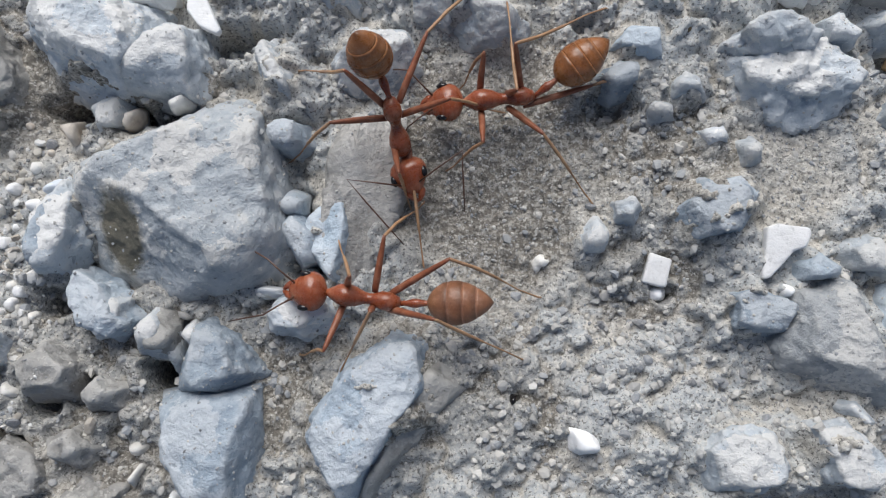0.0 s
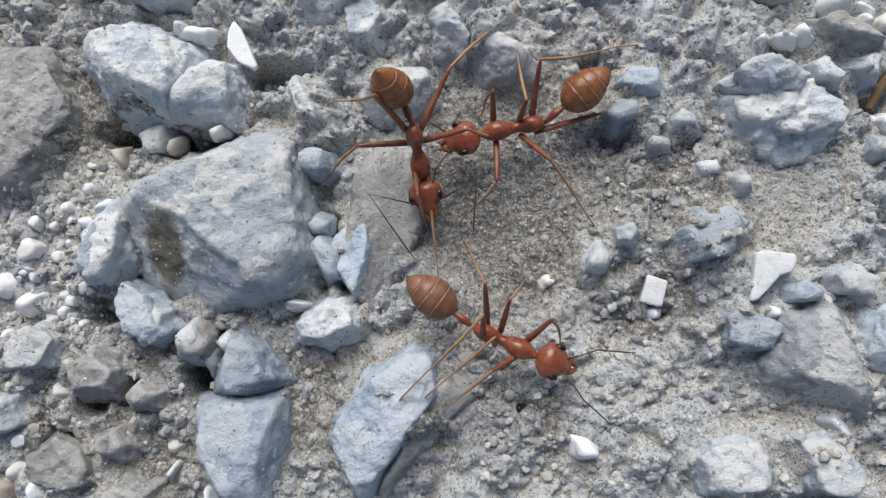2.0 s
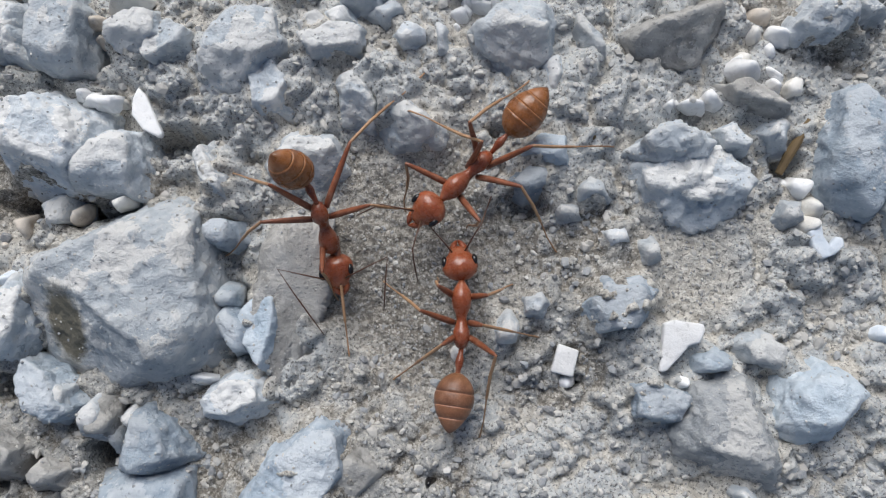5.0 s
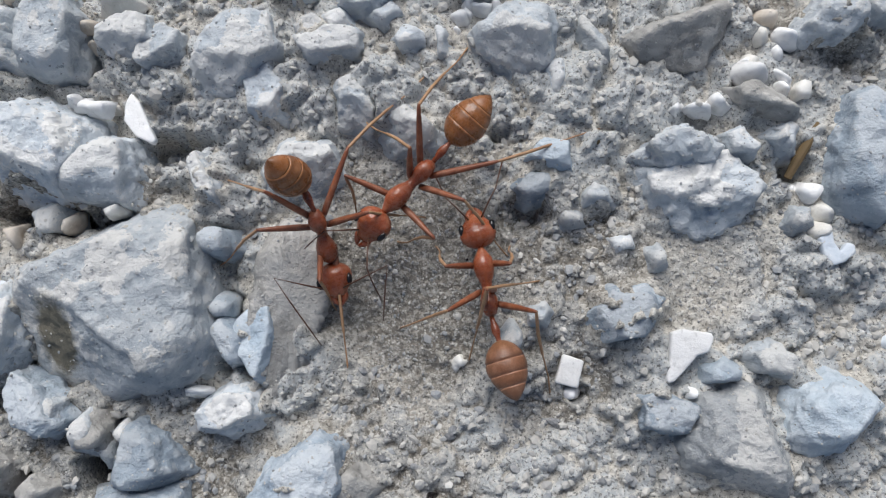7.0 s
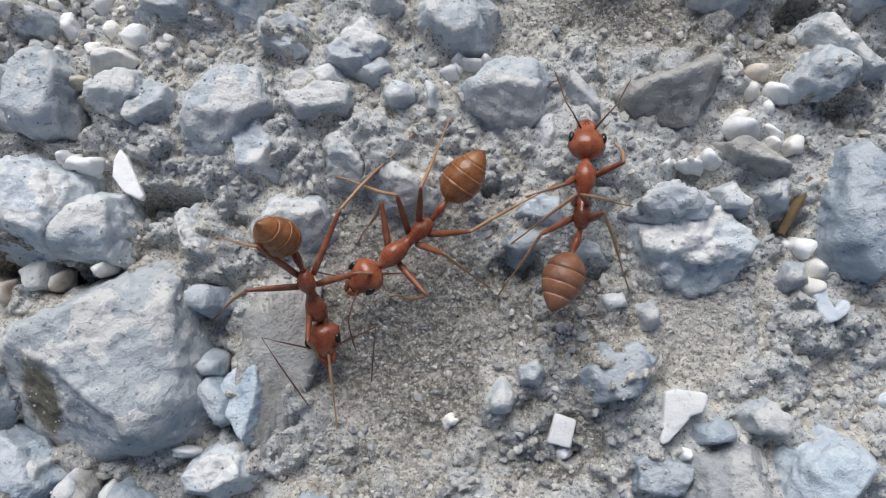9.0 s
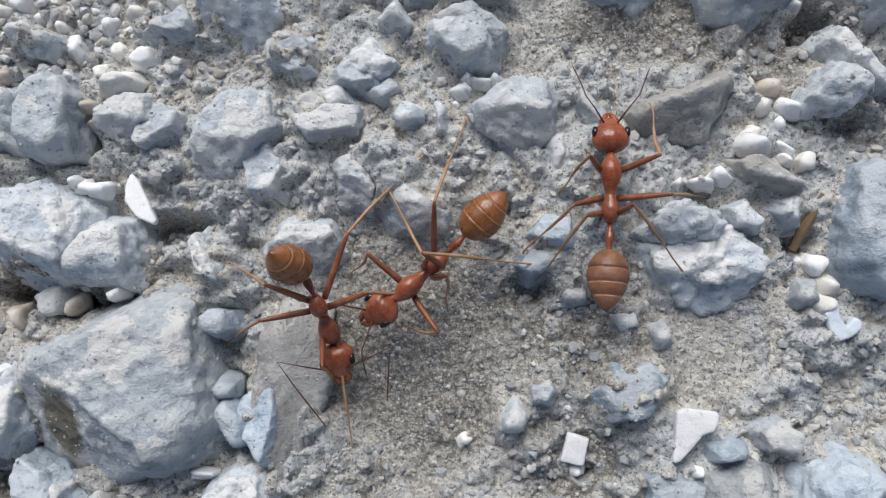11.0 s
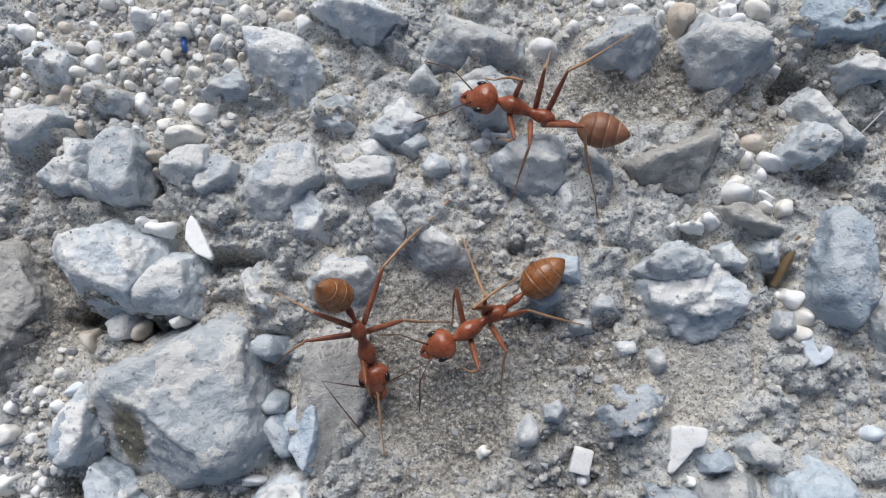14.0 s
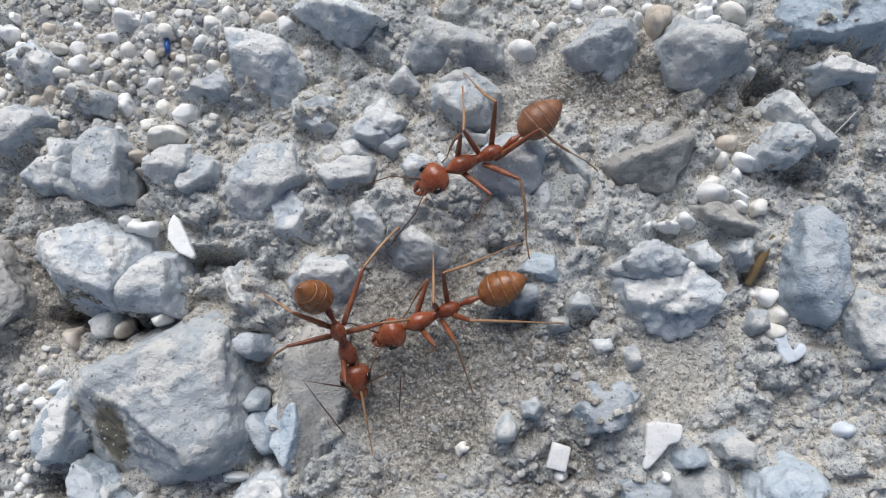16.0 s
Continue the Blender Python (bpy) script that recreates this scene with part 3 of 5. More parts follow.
rock(-3.19, -4.20, 2, [(-160, 2.46), (-149, 2.75), (-36, 1.51), (-36, 1.51), (6, 2.56), (65, 3.29), (122, 2.02), (146, 1.79)], (140, 10), 6, 18, ridge=(-155, 2.24, 40), rugged=0.7)
# Right side of the rock above, added as its own darker, browner rock.
rock(-1.52, -4.67, 1, [(-69, 2.33), (-42, 0.73), (42, 2.45), (153, 0.69)], (330, 24), 4, 19)
rock(-9.48, -5.56, 1.9, [(-177, 2.03), (-158, 1.93), (-86, 2.5), (-11, 1.85), (5, 1.97), (88, 2.31), (110, 2.3)], (120, 10), 6, 20, rugged=0.6)
rock(-9.29, -2.05, 1.5, [(-98, 1.24), (-59, 1.33), (27, 1.27), (59, 1.3), (148, 1.25), (167, 1.25)], (110, 16), 6, 21, rugged=0.7)
rock(-14.05, 0.25, 1.3, [(-161, 1.2), (-115, 0.99), (-53, 1.41), (34, 1.02), (62, 0.97), (158, 1.34)], (90, 10), 6, 22)
rock(-11.91, -0.84, 1.2, [(-172, 0.73), (-90, 0.77), (-28, 0.75), (34, 0.72), (130, 0.72)], (90, 10), 1, 23)
rock(-16.02, 3.08, 1.5, [(-170, 1.04), (-91, 1.39), (-19, 0.96), (9, 0.96), (107, 1.36), (156, 0.94)], (100, 10), 6, 24)
rock(-20.34, 9.68, 1.3, [(-175, 1.87), (-98, 3.67), (-29, 2.35), (23, 2.39), (89, 3.25)], (40, 6), 4, 25)
rock(-17.69, -6.28, 1.2, [(-178, 1.57), (-107, 1.09), (-75, 1.11), (14, 1.57), (68, 1.07), (120, 1.29)], (90, 8), 4, 26)
rock(-15.14, -5.44, 1.3, [(-164, 0.9), (-101, 0.67), (-43, 0.89), (49, 0.74), (106, 0.73)], (90, 8), 4, 27)
rock(-18.95, -1.13, 1, [(-151, 1.12), (-90, 0.88), (-21, 1.03), (54, 1.03), (123, 0.86)], (90, 8), 2, 28)
# Bright corner facet of the slab at -3.2, 4.4, added as a separate paler rock.
rock(-4.65, 2.84, 0.6, [(-155, 0.85), (-142, 0.96), (-16, 0.85), (11, 0.88), (104, 1.29), (140, 1.15)], (160, 14), 3, 29, rugged=0.6)
rock(-5.84, 2.83, 1, [(-146, 0.6), (-79, 1.04), (-5, 0.72), (52, 0.7), (138, 0.94)], (200, 10), 6, 30)
rock(-6.26, 7.12, 1.1, [(-166, 0.74), (-110, 0.63), (-65, 0.67), (16, 0.7), (77, 0.63), (137, 0.72)], (90, 10), 6, 31)
rock(-6.22, 4.31, 0.8, [(-147, 0.47), (-81, 0.5), (-5, 0.49), (64, 0.48), (137, 0.5)], (90, 10), 6, 32)
rock(7.42, 9.06, 1, [(-137, 0.8), (-71, 0.6), (16, 0.91), (73, 0.69), (124, 0.67)], (80, 20), 6, 33)
rock(10.10, 8.54, 1, [(-176, 0.75), (-105, 0.68), (-78, 0.6), (5, 0.72), (64, 0.67), (138, 0.63)], (80, 12), 2, 34)
rock(8.97, 7.64, 0.9, [(-156, 0.56), (-85, 0.4), (-3, 0.56), (69, 0.44), (133, 0.47)], (80, 12), 2, 35)
rock(12.05, 21.46, 2.2, [(-140, 1.68), (-110, 1.56), (-33, 1.39), (9, 1.79), (87, 1.55), (127, 1.33)], (85, 16), 2, 36, ridge=(-80, -0.07, 46), rugged=0.8)
rock(16.71, 20.90, 2.3, [(-163, 2.11), (-106, 1.86), (-57, 1.74), (16, 2.31), (71, 1.67), (136, 1.97)], (70, 14), 2, 37, ridge=(-101, 0.29, 42), rugged=0.8)
rock(23.28, 22.31, 1.8, [(-173, 3.23), (-107, 1.81), (-80, 1.76), (-6, 2.93), (86, 1.56), (149, 2.76)], (110, 8), 3, 38, rugged=0.8)
rock(23.50, 19.41, 1.5, [(-155, 1.27), (-95, 0.63), (-6, 1.7), (66, 0.65), (122, 1.22)], (70, 12), 1, 39)
rock(21.46, 17.01, 1.4, [(-149, 0.93), (-141, 0.88), (-81, 1.48), (27, 1.01), (39, 0.8), (125, 1.7)], (45, 14), 2, 40)
rock(4.42, 21.70, 1.9, [(-162, 2.36), (-100, 1.23), (-85, 1.33), (-3, 2.68), (66, 1.19), (149, 2.09)], (80, 16), 2, 41, ridge=(-96, 0.25, 42))
rock(5.02, 19.32, 1.6, [(-157, 1.53), (-99, 1.09), (-27, 1.81), (50, 1.16), (113, 1.39)], (70, 12), 2, 42, ridge=(-105, 0.1, 42))
rock(-1.52, 23.95, 1.7, [(-129, 1.16), (-115, 1.05), (-68, 1.51), (50, 1.28), (62, 0.98), (109, 1.52)], (75, 14), 1, 43, ridge=(-103, 0.25, 40))
rock(-5.47, 21.46, 1.9, [(-170, 1.61), (-107, 1.67), (-37, 2.0), (39, 1.61), (75, 1.53)], (80, 12), 1, 44, ridge=(-100, 0.09, 44))
rock(-17.77, 22.18, 1.2, [(-149, 1.02), (-103, 1.13), (-3, 1.14), (52, 1.09), (116, 1.25)], (80, 12), 1, 45, ridge=(-103, 0.3, 42))
rock(-18.42, 18.73, 1.6, [(-177, 1.49), (-65, 1.01), (-46, 1.15), (68, 1.48), (99, 1.09)], (80, 12), 1, 46)
rock(-14.75, 20.20, 1.4, [(-148, 0.81), (-101, 0.83), (-14, 1.08), (56, 0.75), (112, 1.01)], (80, 16), 1, 47, ridge=(-106, -0.0, 45))
rock(-16.58, 16.37, 1.5, [(-124, 1.24), (-70, 1.13), (-2, 1.19), (105, 1.02), (134, 1.06)], (80, 12), 1, 48)
rock(-10.31, 16.43, 1.3, [(-133, 1.14), (-68, 1.01), (22, 1.18), (87, 1.1), (134, 1.07)], (70, 12), 1, 49, ridge=(-98, 0.45, 40))
rock(-2.87, 18.77, 1.2, [(-171, 1.12), (-98, 0.8), (-46, 0.84), (42, 0.97), (120, 0.73)], (140, 14), 2, 50)
rock(17.33, 12.41, 1.3, [(-146, 0.94), (-113, 0.62), (-15, 1.48), (50, 0.7), (94, 0.91)], (80, 16), 4, 51)
rock(18.14, 10.93, 1.2, [(-174, 0.58), (-101, 0.64), (-16, 0.58), (43, 0.63), (117, 0.65)], (90, 12), 1, 52)
rock(23.82, 6.91, 1.4, [(-167, 1.07), (-111, 1.82), (-6, 1.01), (68, 1.74), (135, 1.63)], (60, 8), 2, 53)
rock(10.98, 3.61, 1.5, [(-159, 1.46), (-88, 1.19), (-34, 1.28), (34, 1.43), (88, 1.23), (146, 1.26)], (90, 10), 6, 54, rugged=0.45)
rock(1.80, 20.26, 1.3, [(-169, 0.77), (-105, 0.64), (-47, 0.87), (31, 0.59), (134, 0.7)], (80, 14), 1, 55)
rock(-8.22, 20.47, 1.1, [(-119, 0.94), (-93, 0.69), (-9, 1.12), (38, 1.0), (121, 0.72)], (80, 14), 1, 56)
rock(-1.27, 15.65, 1.4, [(-143, 1.17), (-85, 0.99), (-1, 1.44), (60, 1.13), (102, 0.97)], (70, 14), 1, 57)
rock(-0.12, 12.93, 1.3, [(-173, 0.95), (-111, 1.15), (-32, 1.15), (32, 0.95), (111, 1.26)], (60, 20), 2, 58, ridge=(-108, 0.07, 45))
rock(-2.66, 10.39, 1.3, [(-156, 1.62), (-85, 1.1), (-56, 1.27), (20, 1.55), (81, 1.18), (148, 1.32)], (80, 14), 2, 59, ridge=(-90, 0.1, 42), rugged=0.8)
rock(2.31, 15.76, 1.1, [(-148, 0.77), (-77, 0.66), (-8, 0.79), (66, 0.7), (132, 0.7)], (80, 14), 1, 60)
rock(3.67, 15.53, 1, [(-177, 0.37), (-92, 0.8), (-2, 0.43), (57, 0.63)], (80, 14), 1, 61)
rock(2.17, 11.69, 1.6, [(-149, 1.02), (-93, 0.96), (-20, 1.58), (47, 0.85), (111, 1.23)], (90, 20), 2, 62, ridge=(-110, 0.01, 48), rugged=0.9)
rock(-4.13, 13.59, 1.1, [(-174, 0.91), (-102, 1.23), (-22, 1.18), (32, 0.94), (99, 1.38)], (90, 12), 1, 63)
rock(-6.71, 9.74, 1.2, [(-164, 0.66), (-115, 1.03), (-4, 0.82), (33, 0.69), (135, 1.24)], (90, 14), 2, 64)
rock(-13.89, 8.41, 1, [(-159, 0.76), (-82, 0.75), (-3, 0.73), (71, 0.8), (125, 0.74)], (90, 14), 1, 65)
rock(16.25, 10.63, 1.2, [(-171, 0.63), (-95, 0.63), (-25, 0.75), (36, 0.59), (112, 0.7)], (90, 14), 1, 66)
rock(18.05, 10.89, 1.3, [(-143, 0.59), (-86, 0.67), (0, 0.53), (53, 0.68), (137, 0.57)], (90, 14), 1, 67)
rock(18.60, 7.30, 0.7, [(-141, 0.58), (-75, 0.46), (-1, 0.52), (81, 0.51), (148, 0.47)], (90, 14), 1, 68)
rock(14.76, 1.07, 1, [(-174, 0.75), (-87, 0.47), (-15, 0.77), (56, 0.59), (120, 0.55)], (90, 10), 3, 69)
rock(17.00, 1.49, 0.8, [(-157, 0.86), (-101, 0.64), (-37, 0.98), (48, 0.68), (110, 0.77)], (90, 10), 2, 70)
rock(6.19, 2.59, 0.7, [(-171, 0.53), (-83, 0.5), (-12, 0.47), (43, 0.55), (138, 0.43)], (90, 10), 1, 71)
rock(7.48, 3.62, 0.8, [(-174, 0.56), (-100, 0.52), (-33, 0.57), (37, 0.55), (104, 0.53)], (90, 10), 2, 72)
rock(-15.75, 3.49, 1.3, [(-177, 0.91), (-91, 1.77), (-22, 1.04), (6, 0.93), (56, 1.75), (147, 1.14)], (90, 12), 1, 73)
rock(-13.79, -0.06, 1.1, [(-168, 0.95), (-133, 0.89), (-74, 0.87), (-1, 0.91), (64, 0.88), (126, 0.88)], (90, 12), 2, 74)
rock(-11.59, -0.82, 1.2, [(-169, 0.63), (-91, 0.84), (-4, 0.68), (46, 0.72), (122, 0.89)], (90, 12), 4, 75)
rock(-11.04, -1.82, 1, [(-161, 0.31), (-46, 0.53), (14, 0.32), (119, 0.55)], (90, 12), 2, 76)
rock(10.24, 15.48, 0.9, [(-153, 0.49), (-92, 1.0), (8, 0.55), (41, 0.56), (164, 0.76)], (90, 20), 2, 77)
rock(8.60, 13.78, 1, [(-175, 0.56), (-132, 0.72), (-35, 0.65), (8, 0.54), (115, 0.72)], (90, 12), 1, 78)
rock(-2.88, 18.75, 1, [(-165, 1.02), (-130, 0.91), (-66, 1.15), (8, 0.96), (75, 0.99), (128, 1.15)], (80, 12), 1, 79)
rock(0.21, 17.64, 1.1, [(-164, 1.12), (-107, 0.79), (-82, 0.81), (12, 1.08), (65, 0.8), (125, 0.94)], (80, 12), 1, 80)
rock(-1.98, 16.35, 0.9, [(-155, 0.85), (-93, 0.67), (-20, 1.05), (56, 0.67), (114, 0.84)], (80, 12), 1, 81)
rock(4.79, 19.08, 1.8, [(-177, 1.67), (-132, 1.45), (-90, 1.43), (-3, 1.71), (27, 1.44), (67, 1.46), (127, 1.68)], (75, 14), 2, 82)
flat_chip("stone_chip", " square stone chip lying on gravel", 8.70, 1.18, [(-0.28, 0.75), (0.63, 0.43), (0.30, -0.71), (-0.66, -0.46)], 0.5, 0, 83)
flat_chip("shell_fragment", " pointed shell fragment lying on gravel", -9.97, 12.68, [(-0.30, 1.23), (0.06, 0.84), (0.85, -0.95), (0.68, -1.12), (-0.08, -0.72), (-0.64, -0.02), (-0.56, 0.74)], 0.45, 0, 84)
shell(16.89, 13.66, 1.1, [(-148, 0.64), (-110, 0.53), (-78, 0.51), (-32, 0.66), (33, 0.63), (65, 0.53), (101, 0.54), (137, 0.6)], (90, 2), 0, 85)
flat_chip("stone_chip", " curved wedge of broken stone on gravel", 13.33, 1.75, [(-0.56, 0.98), (-0.12, 1.11), (1.09, 0.89), (1.14, 0.66), (0.90, 0.11), (0.43, -0.01), (0.09, -0.42), (-0.55, -1.04), (-0.83, -1.13), (-0.88, -0.94), (-0.70, -0.21)], 0.55, 0, 86)
pebble(17.56, 15.44, 0.7, [(-170, 0.31), (-107, 0.4), (-42, 0.31), (5, 0.3), (76, 0.39), (147, 0.3)], (90, 2), 1, 88)
pebble(18.51, 15.27, 0.7, [(-142, 0.37), (-100, 0.32), (-13, 0.55), (38, 0.36), (74, 0.33), (138, 0.52)], (90, 2), 0, 89)
pebble(18.15, 14.64, 0.6, [(-167, 0.27), (-76, 0.39), (-4, 0.29), (34, 0.3), (133, 0.36)], (90, 2), 0, 90)
pebble(17.91, 16.30, 0.8, [(-163, 0.54), (-107, 0.49), (-68, 0.45), (-18, 0.49), (62, 0.51), (94, 0.44), (139, 0.48)], (90, 2), 2, 91)
shell_fragment(18.23, 13.54, 0.6, [(-160, 0.32), (-129, 0.19), (-92, 0.36), (5, 0.4), (53, 0.19), (100, 0.43)], (90, 2), 0, 92)
shell_fragment(18.25, 13.06, 0.5, [(-160, 0.21), (-113, 0.21), (-20, 0.33), (46, 0.17), (100, 0.32)], (90, 2), 0, 93)
pebble(16.84, 14.35, 0.5, [(-124, 0.21), (-65, 0.17), (32, 0.22), (124, 0.16)], (90, 2), 0, 94)
pebble(19.72, 7.64, 0.8, [(-161, 0.5), (-106, 0.46), (-65, 0.46), (-10, 0.48), (47, 0.48), (100, 0.46), (148, 0.47)], (90, 2), 1, 95)
chalk(19.26, 8.57, 0.7, [(-154, 0.46), (-124, 0.48), (-32, 0.44), (-12, 0.45), (83, 0.45), (139, 0.52)], (90, 6), 0, 96)
flat_chip("shell_fragment", " hooked shell fragment lying on gravel", 19.93, 6.02, [(-0.78, 0.46), (-0.19, 0.85), (-0.15, 0.26), (0.09, -0.15), (0.36, 0.24), (0.64, 0.14), (0.66, -0.22), (0.24, -0.56), (-0.28, -0.73), (-0.61, -0.30)], 0.45, 3, 97)
pebble(19.37, 6.81, 0.6, [(-158, 0.46), (-82, 0.35), (-17, 0.44), (70, 0.39), (125, 0.37)], (90, 6), 1, 99)
pebble(18.66, 8.81, 0.5, [(-158, 0.2), (-92, 0.21), (-17, 0.2), (62, 0.2), (140, 0.21)], (90, 6), 0, 100)
coral(-11.96, 13.29, 0.4, [(-102, 0.24), (-12, 0.62), (78, 0.24), (168, 0.62)], (90, 3), 0, 101)
add_lump(LAST[0], -12.76, 13.62, 0.5, [(-123, 0.22), (-18, 0.22), (52, 0.23), (149, 0.22)], (90, 3), 103)
pebble(-11.45, 13.50, 0.4, [(-150, 0.3), (-80, 0.2), (17, 0.33), (94, 0.19)], (90, 3), 1, 102)
shell_fragment(-10.77, 17.98, 0.7, [(-112, 0.52), (-82, 0.41), (-34, 0.71), (65, 0.49), (91, 0.43), (153, 0.68)], (90, 3), 1, 104)
pebble(-12.27, 17.03, 0.5, [(-167, 0.25), (-92, 0.22), (-20, 0.24), (69, 0.21), (139, 0.25)], (90, 3), 2, 105)
pebble(-12.17, 16.35, 0.5, [(-125, 0.16), (-34, 0.23), (52, 0.17), (132, 0.22)], (90, 3), 2, 106)
coral(13.51, 12.20, 0.6, [(-107, 0.3), (-31, 0.27), (41, 0.34), (110, 0.28), (161, 0.28)], (90, 3), 0, 107)
add_lump(LAST[0], 14.53, 12.18, 0.5, [(-120, 0.33), (-92, 0.22), (-4, 0.55), (76, 0.26), (107, 0.28)], (90, 3), 108)
coral(15.45, 12.50, 0.6, [(-113, 0.28), (-62, 0.35), (42, 0.33), (100, 0.3), (149, 0.42)], (90, 3), 0, 109)
coral(5.37, 17.20, 0.5, [(-114, 0.27), (-92, 0.25), (-49, 0.46), (54, 0.36), (80, 0.22), (146, 0.52)], (90, 3), 0, 110)
add_lump(LAST[0], 6.08, 17.21, 0.6, [(-162, 0.26), (-76, 0.3), (-15, 0.25), (57, 0.29), (139, 0.27)], (90, 3), 111)
add_lump(LAST[0], 4.84, 17.38, 0.6, [(-149, 0.25), (-73, 0.27), (-9, 0.23), (68, 0.28), (139, 0.23)], (90, 3), 112)
coral(4.48, 16.76, 0.5, [(-155, 0.28), (-82, 0.28), (-13, 0.31), (60, 0.27), (129, 0.3)], (90, 3), 0, 113)
add_lump(LAST[0], 4.80, 16.95, 0.45, [(-131, 0.18), (-24, 0.24), (47, 0.2), (129, 0.24)], (90, 3), 114)
pebble(4.31, 16.20, 0.5, [(-138, 0.13), (-42, 0.2), (39, 0.14), (120, 0.19)], (90, 3), 0, 115)
shell_fragment(5.37, -5.53, 0.8, [(-172, 0.54), (-115, 0.54), (-86, 0.54), (-11, 0.69), (40, 0.49), (76, 0.5), (115, 0.73)], (60, 6), 0, 116)
pebble(13.59, 0.20, 0.5, [(-154, 0.24), (-87, 0.23), (-15, 0.22), (67, 0.22), (141, 0.23)], (60, 6), 0, 118)
pebble(8.72, 0.24, 0.5, [(-151, 0.29), (-79, 0.27), (-9, 0.3), (76, 0.26), (125, 0.29)], (60, 6), 0, 119)
shell_fragment(-7.35, 0.63, 0.5, [(-148, 0.39), (-97, 0.17), (-75, 0.2), (35, 0.41), (83, 0.16), (120, 0.3)], (60, 6), 1, 120)
pebble(-16.38, 5.33, 0.6, [(-125, 0.37), (-76, 0.22), (-6, 0.37), (93, 0.24), (134, 0.26)], (60, 6), 3, 121)
pebble(-17.19, 4.57, 0.5, [(-160, 0.35), (-106, 0.32), (-46, 0.31), (23, 0.34), (88, 0.31), (143, 0.33)], (60, 6), 0, 122)
shell_fragment(-13.04, 8.19, 0.6, [(-166, 0.38), (-67, 0.39), (-29, 0.23), (8, 0.35), (109, 0.39), (159, 0.23)], (60, 6), 2, 123)
chalk(-15.90, 7.78, 0.9, [(-144, 0.34), (-78, 0.69), (8, 0.38), (99, 0.5)], (60, 6), 2, 124)
chalk(-10.74, 8.55, 0.7, [(-150, 0.41), (-76, 0.27), (-25, 0.37), (55, 0.4), (112, 0.26)], (60, 6), 1, 125)
pebble(7.87, 21.67, 0.9, [(-161, 0.77), (-128, 0.73), (-84, 0.67), (-42, 0.75), (15, 0.84), (62, 0.66), (101, 0.68), (153, 0.83)], (60, 6), 0, 126)
pebble(14.96, 22.91, 0.9, [(-168, 0.66), (-131, 0.85), (-51, 0.65), (-19, 0.62), (43, 0.78), (94, 0.77), (160, 0.61)], (60, 6), 2, 127)
pebble(18.69, 23.07, 0.7, [(-152, 0.53), (-99, 0.46), (-19, 0.74), (55, 0.42), (112, 0.63)], (60, 6), 1, 128)
pebble(12.56, 23.64, 0.6, [(-154, 0.37), (-93, 0.32), (-27, 0.38), (63, 0.31), (126, 0.35)], (60, 6), 0, 129)
pebble(19.54, 20.11, 0.6, [(-129, 0.22), (-37, 0.24), (47, 0.22), (138, 0.24)], (60, 6), 0, 130)
pebble(22.37, 2.04, 0.7, [(-130, 0.42), (-74, 0.35), (-6, 0.52), (75, 0.34), (135, 0.43)], (60, 6), 3, 131)
shell_fragment(-9.82, 19.26, 0.7, [(-155, 0.65), (-112, 0.55), (-61, 0.57), (7, 0.61), (80, 0.56), (131, 0.55)], (60, 6), 0, 132)
shell_fragment(-10.75, 18.20, 0.7, [(-145, 0.72), (-73, 0.39), (40, 0.7), (81, 0.46), (127, 0.52)], (60, 6), 1, 133)
pebble(-20.81, 1.72, 0.8, [(-137, 0.54), (-75, 0.55), (-18, 0.66), (49, 0.54), (96, 0.55), (155, 0.65)], (60, 6), 0, 134)
pebble(-19.53, 0.95, 0.8, [(-151, 0.73), (-84, 0.57), (-36, 0.47), (16, 0.75), (101, 0.51), (143, 0.5)], (60, 6), 1, 135)
pebble(-17.21, 4.54, 0.6, [(-164, 0.4), (-106, 0.36), (-61, 0.36), (8, 0.37), (76, 0.36), (140, 0.35)], (60, 6), 0, 136)
pebble(-18.64, -7.35, 0.6, [(-157, 0.25), (-57, 0.45), (6, 0.23), (78, 0.45), (156, 0.34)], (60, 6), 0, 137)
shell_fragment(-10.92, -7.71, 0.6, [(-164, 0.17), (-71, 0.45), (18, 0.18), (82, 0.43)], (60, 6), 0, 138)
pebble(-12.68, -5.53, 0.7, [(-151, 0.31), (-80, 0.33), (-19, 0.35), (62, 0.31), (123, 0.34)], (60, 6), 1, 139)
shell_fragment(-12.73, -6.59, 0.6, [(-144, 0.39), (-28, 0.16), (74, 0.47), (141, 0.18)], (60, 6), 1, 140)
chalk(-20.34, -7.37, 0.8, [(-139, 0.58), (-73, 0.54), (-2, 0.76), (73, 0.49), (125, 0.65)], (60, 6), 2, 141)
pebble(-19.72, -6.62, 0.6, [(-157, 0.35), (-79, 0.37), (-8, 0.35), (69, 0.37), (128, 0.37)], (60, 6), 1, 142)
shell_fragment(-7.19, 0.74, 0.5, [(-124, 0.3), (-88, 0.16), (-14, 0.58), (78, 0.17), (105, 0.24)], (60, 6), 0, 143)
coral(4.09, 1.68, 0.5, [(-155, 0.38), (-73, 0.4), (-24, 0.35), (39, 0.41), (103, 0.41), (152, 0.37)], (60, 6), 1, 144)
seed_husk(10.08, 11.11, 0.4, [(-141, 0.26), (-78, 0.22), (-3, 0.29), (68, 0.24), (126, 0.24)], (60, 6), 2, 145)
seed_husk(10.14, 10.86, 0.5, [(-157, 0.21), (-102, 0.15), (-47, 0.2), (52, 0.17), (105, 0.16)], (60, 6), 2, 146)
